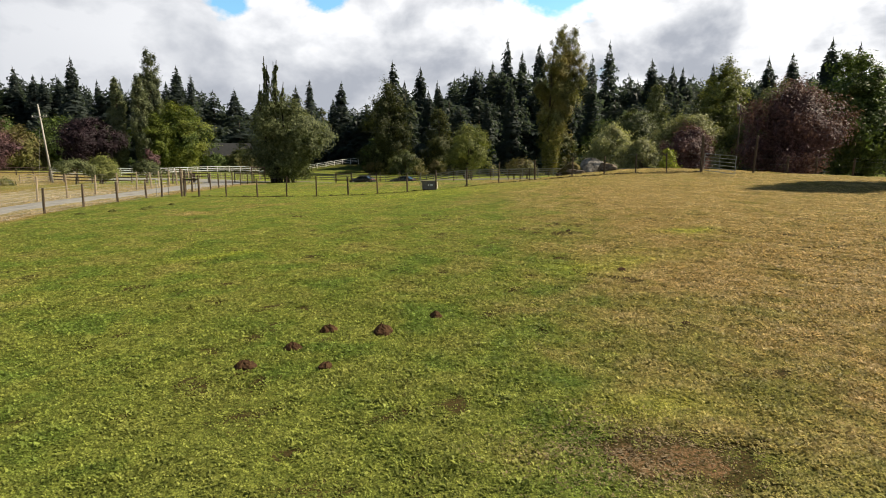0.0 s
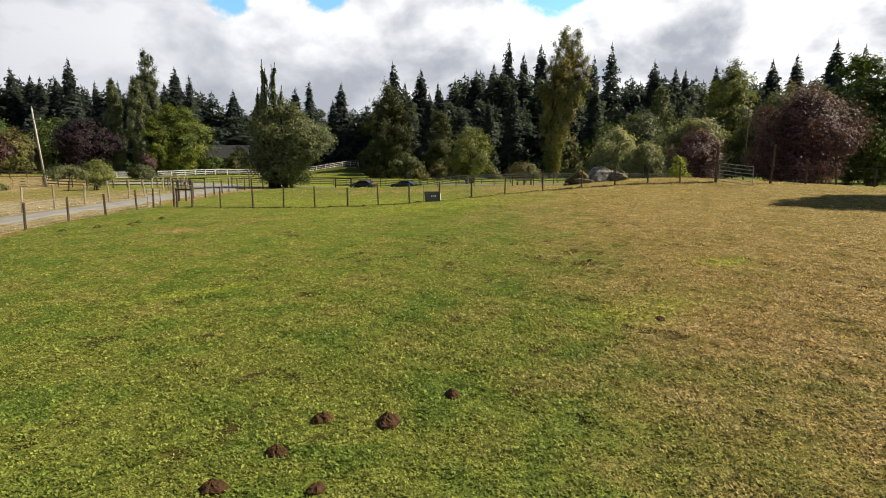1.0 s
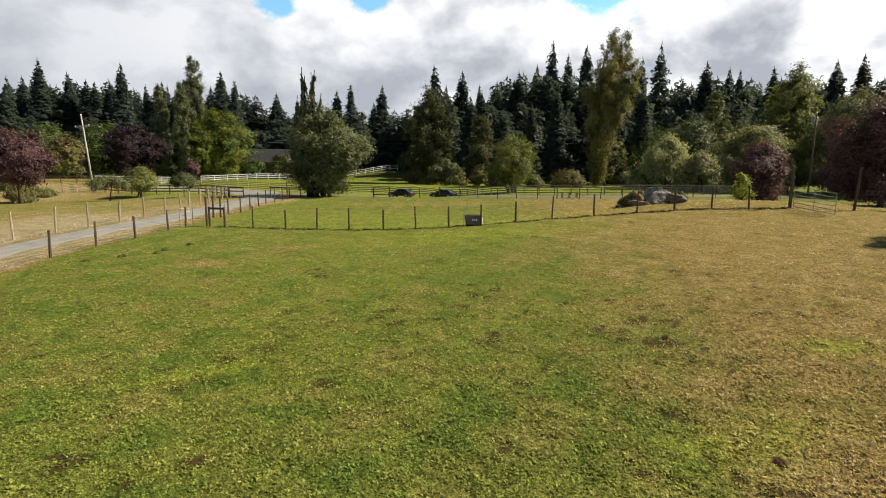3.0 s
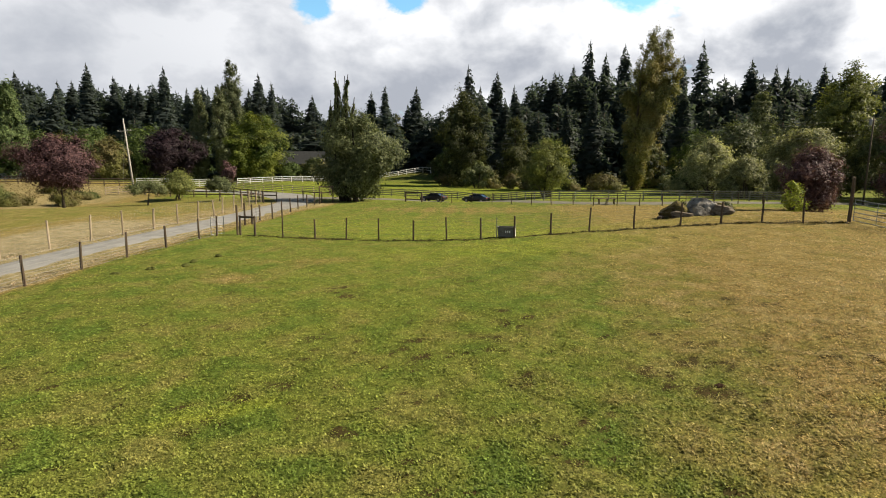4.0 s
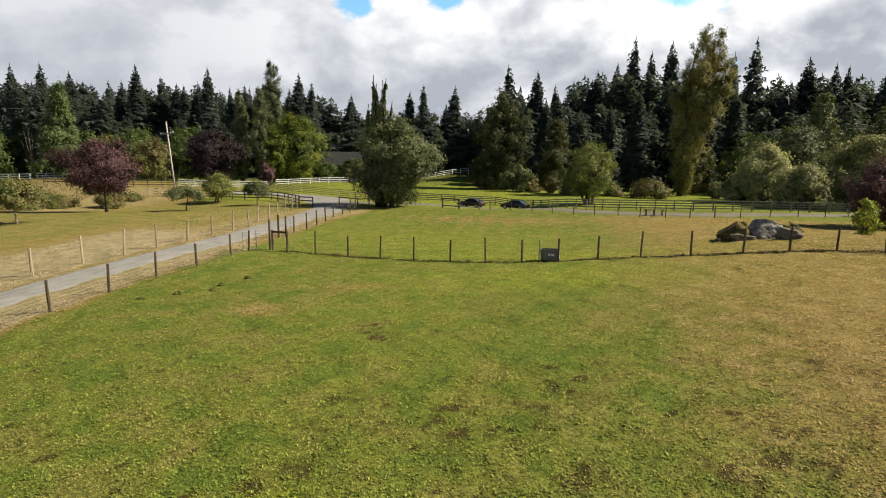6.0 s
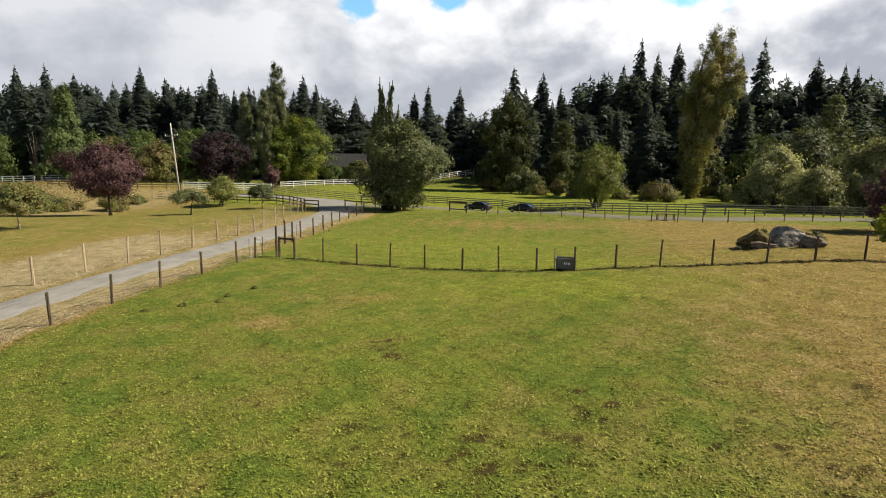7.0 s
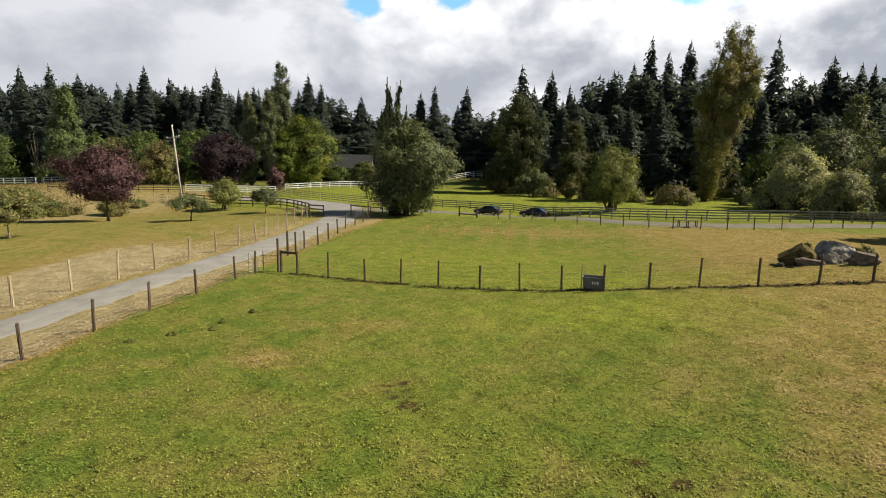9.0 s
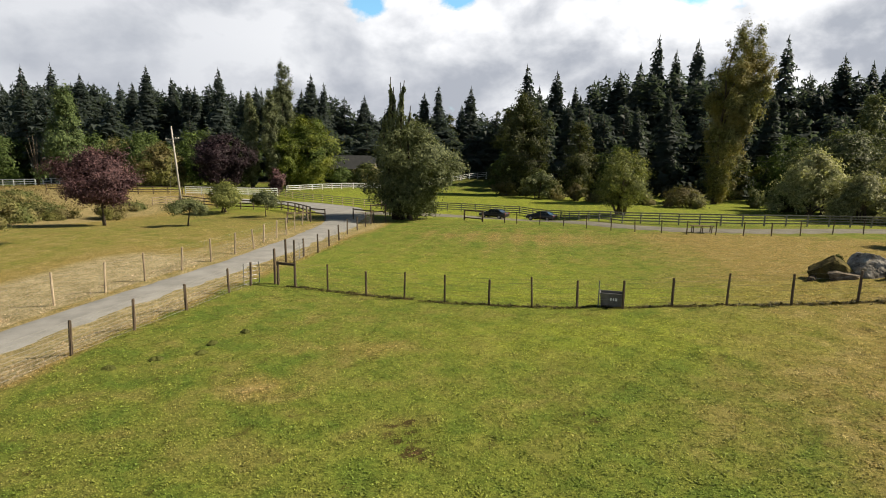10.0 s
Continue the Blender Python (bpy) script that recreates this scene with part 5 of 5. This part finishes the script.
boulder("boulder", 14.15, 48.4, 1.6, 1.2, 1.1, MOSSY, "mossy boulder behind a low dark one", 6, 20, 0.25, (((0.2, 0.0, 0.97), 0.6),))
boulder("boulder", 10.1, 47.5, 0.9, 0.6, 0.35, ROCK, "small flat stone beside the boulders", 5, 40)
broadleaf("rock_shrub", 15.1, 48.9, 0.8, 1.0, BRAMBLE_LEAF, "low yellow-green growth among the boulders", 61, MOUND, 0.0, 22, 45, 0.1, clump_r=0.22, stems=3, category="shrub")
broadleaf("rock_shrub", 12.2, 49.6, 1.3, 0.6, BRAMBLE_LEAF, "low green growth between two boulders", 62, MOUND, 0.0, 16, 45, 0.1, clump_r=0.2, stems=3, category="shrub")


def molehill(x, y, r, h, seed, mat=EARTH, label="dark brown molehill of crumbly earth"):
    r, h = 1.08 * r, 0.95 * h + 0.015
    bm = bmesh.new()
    off = Vector((seed * 2.3, seed, 0))
    rings, sides = 11, 26
    centre = bm.verts.new((0, 0, h))
    last = None
    for i in range(1, rings + 1):
        f = i / rings
        ring = []
        for j in range(sides):
            a = j * math.tau / sides
            rad = r * f * (1 + 0.22 * noise.noise(Vector((math.cos(a), math.sin(a), 0)) * 1.6 + off))
            p = Vector((math.cos(a) * rad, math.sin(a) * rad * 0.8, 0))
            lump = 0.32 * h * noise.noise(p * (3.2 / r) + off) + 0.2 * h * noise.noise(p * (8 / r) + off)
            p.z = (h * (1 - f ** 1.7) + lump * (1 - f * 0.5)) if i < rings else -0.06
            ring.append(bm.verts.new(p))
        for j in range(sides):
            if last is None:
                bm.faces.new((centre, ring[j], ring[(j + 1) % sides]))
            else:
                bm.faces.new((last[j], ring[j], ring[(j + 1) % sides], last[(j + 1) % sides]))
        last = ring
    mesh = bpy.data.meshes.new("molehill")
    bm.to_mesh(mesh)
    bm.free()
    mesh.materials.append(mat)
    ob = new("molehill", mesh)
    ob.matrix_basis = pose(x, y, rise_at(x, y) + 0.01, 0, 0, seed * 40)
    return tagged(ob, label, "molehill", "molehills in the pasture")


for k, (x, y, r, h) in enumerate(((-2.02, 9.25, 0.17, 0.11), (-1.06, 9.16, 0.2, 0.12), (-0.13, 9.97, 0.15, 0.1), (-2.43, 8.39, 0.16, 0.09), (-2.93, 7.64, 0.16, 0.09), (-1.73, 7.59, 0.12, 0.05), (4.57, 13.57, 0.14, 0.045), (4.3, 9.2, 0.1, 0.03), (4.5, 19.2, 0.15, 0.05))):
    molehill(x, y, r, h, k + 1)
for k, (x, y) in enumerate(((-20.5, 30.5), (-19.35, 31.65), (-18.0, 32.6), (-18.25, 33.7), (-17.75, 35.4))):
    molehill(x, y, 0.3 - 0.015 * k, 0.12, k + 31, TURFY, "old molehill half grown over with grass")


def water_trough(x, y, turn):
    ob = empty("water_trough", x, y, rise_at(x, y), turn, label="dull grey metal box with a pale marking at the fence", category="trough")
    bm = bmesh.new()
    low, high = [(-0.5, -0.28), (0.5, -0.28), (0.5, 0.28), (-0.5, 0.28)], [(-0.57, -0.33), (0.57, -0.33), (0.57, 0.33), (-0.57, 0.33)]
    a = [bm.verts.new((*p, 0.02)) for p in low]
    b = [bm.verts.new((*p, 0.7)) for p in high]
    c = [bm.verts.new((p[0] * 0.93, p[1] * 0.9, 0.7)) for p in high]
    d = [bm.verts.new((p[0] * 0.93, p[1] * 0.9, 0.2)) for p in low]
    bm.faces.new(a[::-1])
    bm.faces.new(d)
    for k in range(4):
        n = (k + 1) % 4
        bm.faces.new((a[k], a[n], b[n], b[k]))
        bm.faces.new((b[k], b[n], c[n], c[k]))
        bm.faces.new((c[k], c[n], d[n], d[k]))
    part("body", bm, BIN_STEEL, ob)
    rim = bmesh.new()
    for s in (-1, 1):
        box(rim, 1.2, 0.05, 0.05, Matrix.Translation((0, s * 0.34, 0.71)), 0.01)
        box(rim, 0.05, 0.63, 0.05, Matrix.Translation((s * 0.575, 0, 0.71)), 0.01)
    part("rim", rim, BIN_STEEL, ob)
    for k, w in enumerate((0.07, 0.05, 0.09)):
        part("marking", box(bmesh.new(), w, 0.012, 0.14, pose(-0.02 + k * 0.13, -0.318, 0.42, -4)), SIGN_WHITE, ob, "small pale bar")
    part("end_plate", box(bmesh.new(), 0.03, 0.4, 0.5, Matrix.Translation((0.6, 0, 0.35)), 0.005), SIGN_WHITE, ob, "pale plate on the box's end")


water_trough(-1.07, 42.45, -4)


def sedan(x, y, turn, label):
    """A parked saloon: shell, glass, lamps and wheels; its nose is at +x."""
    car = empty("car", x, y, rise_at(x, y) + 0.07, turn, label=label, category="car", group="cars parked on the lane")
    side = [(-2.2, 0.42), (-2.26, 0.62), (-2.22, 0.9), (-1.75, 1.0), (1.0, 0.98), (1.85, 0.84), (2.2, 0.66), (2.24, 0.45), (2.1, 0.28), (-2.05, 0.28)]
    bm = bmesh.new()
    stations = [(0.0, 1.0, 0.0), (0.7, 1.0, 0.0), (0.84, 0.985, 0.03), (0.89, 0.95, 0.1)]
    rows = []
    for yy, k, inset in [(-s[0], s[1], s[2]) for s in stations[::-1]] + list(stations[1:]):
        rows.append([bm.verts.new((px * k, yy, 0.28 + (pz - 0.28) * (1 - inset * (1 if pz > 0.6 else 0.3)))) for px, pz in side])
    m = len(side)
    for a, b in zip(rows, rows[1:]):
        for j in range(m):
            bm.faces.new((a[j], a[(j + 1) % m], b[(j + 1) % m], b[j]))
    bm.faces.new(rows[0])
    bm.faces.new(rows[-1][::-1])
    bmesh.ops.recalc_face_normals(bm, faces=bm.faces)
    smooth(part("body", bm, CAR_PAINT, car))

    def cabin(lower, upper, w0, w1, grow=0.0):
        bm = bmesh.new()
        a = [bm.verts.new((px, s * (w0 + grow), z)) for s in (-1, 1) for px, z in lower]
        b = [bm.verts.new((px, s * (w1 + grow), z)) for s in (-1, 1) for px, z in upper]
        for lo, hi in ((a[:2], b[:2]), (a[2:], b[2:])):
            bm.faces.new((lo[0], lo[1], hi[1], hi[0]))
        bm.faces.new((a[0], b[0], b[2], a[2]))
        bm.faces.new((a[1], b[1], b[3], a[3]))
        bm.faces.new((b[0], b[1], b[3], b[2]))
        bmesh.ops.recalc_face_normals(bm, faces=bm.faces)
        return bm

    part("glasshouse", cabin([(-1.72, 0.97), (1.0, 0.95)], [(-1.0, 1.36), (0.2, 1.38)], 0.80, 0.62), GLASS_DARK, car, "dark tinted window glass")
    roof = bmesh.new()
    box(roof, 1.25, 1.26, 0.06, Matrix.Translation((-0.4, 0, 1.39)), 0.025)
    part("roof", roof, CAR_PAINT, car)
    for s in (-1, 1):
        for x0, x1 in ((-1.72, -1.0), (-0.42, -0.42), (1.0, 0.2)):
            part("pillar", tube(bmesh.new(), [(x0, s * 0.80, 0.96), (x1, s * 0.63, 1.38)], [0.035, 0.03], 6), CAR_PAINT, car)
        part("headlight", box(bmesh.new(), 0.16, 0.34, 0.14, Matrix.Translation((2.12, s * 0.62, 0.66)), 0.03), LAMP_GLASS, car, "clear headlight")
        part("tail_light", box(bmesh.new(), 0.1, 0.36, 0.16, Matrix.Translation((-2.2, s * 0.62, 0.8)), 0.03), RED_LAMP, car, "red tail light")
        part("mirror", box(bmesh.new(), 0.12, 0.2, 0.13, Matrix.Translation((0.72, s * 0.93, 0.98)), 0.03), CAR_PAINT, car)
        for xx in (-1.32, 1.36):
            wheel = empty("wheel", 0, 0, 0)
            wheel.parent, wheel.matrix_basis = car, Matrix.Translation((xx, s * 0.8, 0.31))
            tyre = bmesh.new()
            bmesh.ops.create_cone(tyre, cap_ends=True, segments=24, radius1=0.32, radius2=0.32, depth=0.22, matrix=pose(0, 0, 0, 90))
            bmesh.ops.bevel(tyre, geom=[e for e in tyre.edges if len(e.link_faces) == 2 and e.calc_face_angle(0) > 1], offset=0.03, segments=2, affect="EDGES")
            smooth(part("tyre", tyre, RUBBER, wheel))
            rim = bmesh.new()
            bmesh.ops.create_cone(rim, cap_ends=True, segments=20, radius1=0.21, radius2=0.19, depth=0.03, matrix=pose(0, s * 0.115, 0, 90))
            part("rim", rim, RIM, wheel)
    return car


sedan(-14.2, 96.3, 160, "dark saloon car parked on the gravel lane")
sedan(-7.0, 95.6, 158, "dark saloon car parked behind the fence")


def bench(x, y, turn):
    ob = empty("picnic_bench", x, y, rise_at(x, y), turn, label="small weathered wooden table by the lane fence", category="table")
    for k in range(4):
        part("board", box(bmesh.new(), 2.3, 0.17, 0.045, Matrix.Translation((0, -0.28 + 0.185 * k, 0.75)), 0.006), POST_WOOD, ob)
    for sx in (-0.95, 0.0, 0.95):
        for sy in (-0.26, 0.26):
            part("leg", box(bmesh.new(), 0.09, 0.07, 0.75, Matrix.Translation((sx, sy, 0.365)), 0.006), POST_WOOD, ob)


bench(10.9, 76.8, 6)


def power_pole(x, y, h, tilt_x, label, arm=True):
    ob = empty("power_pole", x, y, rise_at(x, y), 0, label=label, category="utility pole")
    ob.matrix_basis = pose(x, y, rise_at(x, y), 0, tilt_x, 0)
    smooth(part("pole", tube(bmesh.new(), [(0, 0, -0.5), (0, 0, h * 0.5), (0, 0, h)], [0.17, 0.14, 0.11] if arm else [0.13, 0.11, 0.09], 10), POLE_WOOD if arm else BARK, ob))
    if arm:
        part("crossarm", box(bmesh.new(), 2.6, 0.11, 0.14, Matrix.Translation((0, -0.16, h - 1.9)), 0.01), POLE_WOOD, ob)
        for k in (-1.2, -0.7, 0.7, 1.2):
            part("insulator", tube(bmesh.new(), [(k, -0.16, h - 1.83), (k, -0.16, h - 1.72), (k, -0.16, h - 1.62)], [0.05, 0.07, 0.03], 8), PORCELAIN, ob)
        for s in (-1, 1):
            part("brace", tube(bmesh.new(), [(s * 0.75, -0.15, h - 1.95), (s * 0.1, -0.15, h - 2.7)], [0.025] * 2, 5), WIRE, ob)
        part("insulator", tube(bmesh.new(), [(0, 0, h), (0, 0, h + 0.12), (0, 0, h + 0.25)], [0.05, 0.08, 0.03], 8), PORCELAIN, ob)
        part("guy_wire", tube(bmesh.new(), [(-0.1, 0, h - 2.2), (-2.3, 0, 0.2)], [0.015] * 2, 4), WIRE, ob)
    else:
        part("lamp_can", tube(bmesh.new(), [(-0.35, 0, h - 1.0), (-0.35, 0, h - 0.9), (-0.35, 0, h - 0.2), (-0.35, 0, h - 0.1)], [0.12, 0.2, 0.2, 0.12], 12), STEEL, ob, "grey metal can")
    return ob


power_pole(-67.4, 94.0, 13.0, -4.6, "pale leaning wooden utility pole with a crossarm")
power_pole(47.4, 88.5, 11.8, 0.0, "grey utility pole with a metal can on top", False)


def cable(a, b, sag, label):
    bm = bmesh.new()
    pts = [Vector(a).lerp(Vector(b), k / 24) - Vector((0, 0, sag * (1 - (2 * k / 24 - 1) ** 2))) for k in range(25)]
    tube(bm, pts, [0.007] * 25, 4)
    mesh = bpy.data.meshes.new("overhead_cable")
    bm.to_mesh(mesh)
    bm.free()
    mesh.materials.append(CABLE)
    tagged(new("overhead_cable", mesh), label, "cable", "overhead cables")


for k, (za, zb) in enumerate(((13.3, 12.0), (11.6, 10.6), (11.5, 10.2))):
    cable((-68.4 + (0, -1.1, 1.1)[k], 94, za), (47.4, 88.5, zb), 1.8 + 0.5 * k, "thin overhead cable strung between two poles")


def cottage(x, y, turn):
    ob = empty("house", x, y, rise_at(x, y), turn, label="low house with a grey roof behind the trees", category="house")
    L, W, H, R = 11.0, 8.5, 5.2, 8.4
    part("wall", box(bmesh.new(), L, 0.25, H, Matrix.Translation((0, -W / 2, H / 2 - 0.2))), SIDING, ob)
    part("wall", box(bmesh.new(), L, 0.25, H, Matrix.Translation((0, W / 2, H / 2 - 0.2))), SIDING, ob)
    for s in (-1, 1):
        bm = bmesh.new()
        prof = [(-W / 2 + 0.14, -0.2), (W / 2 - 0.14, -0.2), (W / 2 - 0.14, H - 0.2), (0, R - 0.4), (-W / 2 + 0.14, H - 0.2)]
        a = [bm.verts.new((s * (L / 2 - 0.13) - 0.12, *p)) for p in prof]
        b = [bm.verts.new((s * (L / 2 - 0.13) + 0.12, *p)) for p in prof]
        bm.faces.new(a[::-1])
        bm.faces.new(b)
        for k in range(5):
            bm.faces.new((a[k], a[(k + 1) % 5], b[(k + 1) % 5], b[k]))
        part("wall", bm, SIDING, ob)
        pitch = math.atan2(R - H, W / 2)
        part("roof", box(bmesh.new(), L + 1.2, (W / 2 + 0.7) / math.cos(pitch), 0.22, Matrix.Translation((0, s * (W / 4 + 0.3), (H + R) / 2 - 0.12)) @ Matrix.Rotation(-s * pitch, 4, "X")), ROOFING, ob)
    for k in range(4):
        win = part("window", box(bmesh.new(), 1.5, 0.12, 1.3, Matrix(), 0.01), TRIM, ob, at=Matrix.Translation((-5.2 + 3.4 * k, -W / 2 - 0.14, 3.6)))
        part("pane", box(bmesh.new(), 1.25, 0.05, 1.05, Matrix.Translation((0, -0.06, 0))), PANE, win)


cottage(-61.5, 158, 8)


# ---- grass ----
def tufts(name, cx, cy, size, blades, seed, label, slim=0.32, up=(0.1, 1.0), spread=3.0, mat=BLADES, thin=True):
    """Low tufts of blades and clover leaves at the given places."""
    rng = np.random.default_rng(seed)
    dry, bare, lush = turf_state(cx, cy)
    keep = rng.uniform(0, 1, len(cx)) > ramp(bare, 0.4, 0.95) * thin
    cx, cy, size = cx[keep], cy[keep], size[keep]
    st = np.stack([dry, bare, lush], 1)[keep]
    grow = size * rng.uniform(0.6, 1.3, len(cx)) * (1.0 + 0.25 * vary(cx, cy, 0.33, 12) + 0.2 * vary(cx, cy, 0.14, 13))
    k = np.repeat(np.arange(len(cx)), blades)
    n = len(k)
    a = rng.uniform(0, math.tau, n)
    s = grow[k] * rng.uniform(0.6, 1.25, n)
    r = s * rng.uniform(0.0, spread, n)
    x, y = cx[k] + np.cos(a) * r, cy[k] + np.sin(a) * r
    b = a + rng.normal(0, 0.9, n)
    tip = np.stack([np.cos(b), np.sin(b), rng.uniform(*up, n)], 1)
    tip *= (s / np.linalg.norm(tip, axis=1))[:, None]
    wide = (slim * s * (1 + 1.0 * (rng.uniform(0, 1, n) < 0.4)))[:, None]
    side = np.stack([-np.sin(b), np.cos(b), 0 * b], 1) * wide
    foot = np.stack([x, y, rise(x, y) + lumps(x, y) + 0.004 + 0.3 * size[k] * rng.uniform(0, 1, n)], 1)
    ob = quads(name, np.stack([foot + side, foot + tip, foot + tip * 0.2 - side], 1), mat)
    each = np.repeat(st[k], 3, 0)
    for j, attr in enumerate(("dry", "bare", "lush")):
        ob.data.attributes.new(attr, "FLOAT", "POINT").data.foreach_set("value", np.ascontiguousarray(each[:, j], np.float32))
    return tagged(ob, label, "grass", kind="stuff")


# the pasture: ever larger and sparser tufts with distance from its near edge, with no border between them
rng = np.random.default_rng(3)
tuft_y = rng.uniform(3.0, 43.0, 440000)
tuft_x = rng.uniform(-1, 1, len(tuft_y)) * (0.84 * tuft_y + 3.5)
inside = (tuft_x > -23.6) & (tuft_x < 30) & (rng.uniform(0, 1, len(tuft_y)) < (12.0 / tuft_y) ** 1.1)
tuft_x, tuft_y = tuft_x[inside], tuft_y[inside]
tufts("grass", tuft_x, tuft_y, 0.027 * np.sqrt(np.minimum(tuft_y, 15.0) / 5.0), 4, 4, "short green and straw-coloured pasture grass with clover")
far_y = 43.0 + 38.0 * rng.uniform(0, 1, 34000) ** 1.5
far_x = rng.uniform(-21, 27, len(far_y))
far_x, far_y = far_x[far_y < 76 - 0.5 * far_x.clip(-21, 0)], far_y[far_y < 76 - 0.5 * far_x.clip(-21, 0)]
tufts("grass", far_x, far_y, 0.055 + 0 * far_x, 5, 9, "cut grass of the paddock behind the fence")
for k, (x0, x1, y0, y1, count, size) in enumerate(((-24.6, -22.5, 18, 44, 1500, 0.08), (-31.5, -29.3, 30, 60, 500, 0.1), (-25.4, -23.3, 45, 66, 900, 0.09))):
    edge_x, edge_y = rng.uniform(x0, x1, count), rng.uniform(y0, y1, count)
    tufts("fence_grass", edge_x, edge_y, size * rng.uniform(0.7, 1.2, count), 14, 5 + k, "longer uncut grass along the fences", 0.07, (0.3, 1.6), 1.2)
# tufts along the wire fence, coloured dark for matted grass and its shade
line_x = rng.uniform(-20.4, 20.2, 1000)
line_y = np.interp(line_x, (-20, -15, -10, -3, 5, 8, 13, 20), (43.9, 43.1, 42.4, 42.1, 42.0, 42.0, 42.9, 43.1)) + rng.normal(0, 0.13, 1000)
tufts("fence_grass", line_x, line_y, rng.uniform(0.04, 0.12, 1000), 8, 21, "matted grass under the wire fence, darkened for its shade", 0.2, (0.2, 1.4), 1.2, SHADED_GRASS, False)
rough_y = rng.uniform(52, 112, 9000)
rough_x = -62.5 - 0.45 * (rough_y - 50) - 48 * rng.uniform(0, 1, len(rough_y)) ** 1.3
keep = (rough_y < 92) | (rough_x < -76)
tufts("rough_grass", rough_x[keep], rough_y[keep], rng.uniform(0.12, 0.3, keep.sum()), 7, 31, "long dry brown grass on the rough bank", 0.1, (0.4, 1.8), 1.6, ROUGH, False)
litter_x, litter_y = rng.normal(1.75, 0.6, 1200), rng.normal(5.1, 0.45, 1200)
tufts("dry_litter", litter_x, litter_y, rng.uniform(0.02, 0.05, 1200), 4, 33, "straw litter on the bare earth patch", 0.1, (0.0, 0.25), 2.0, STRAW, False)
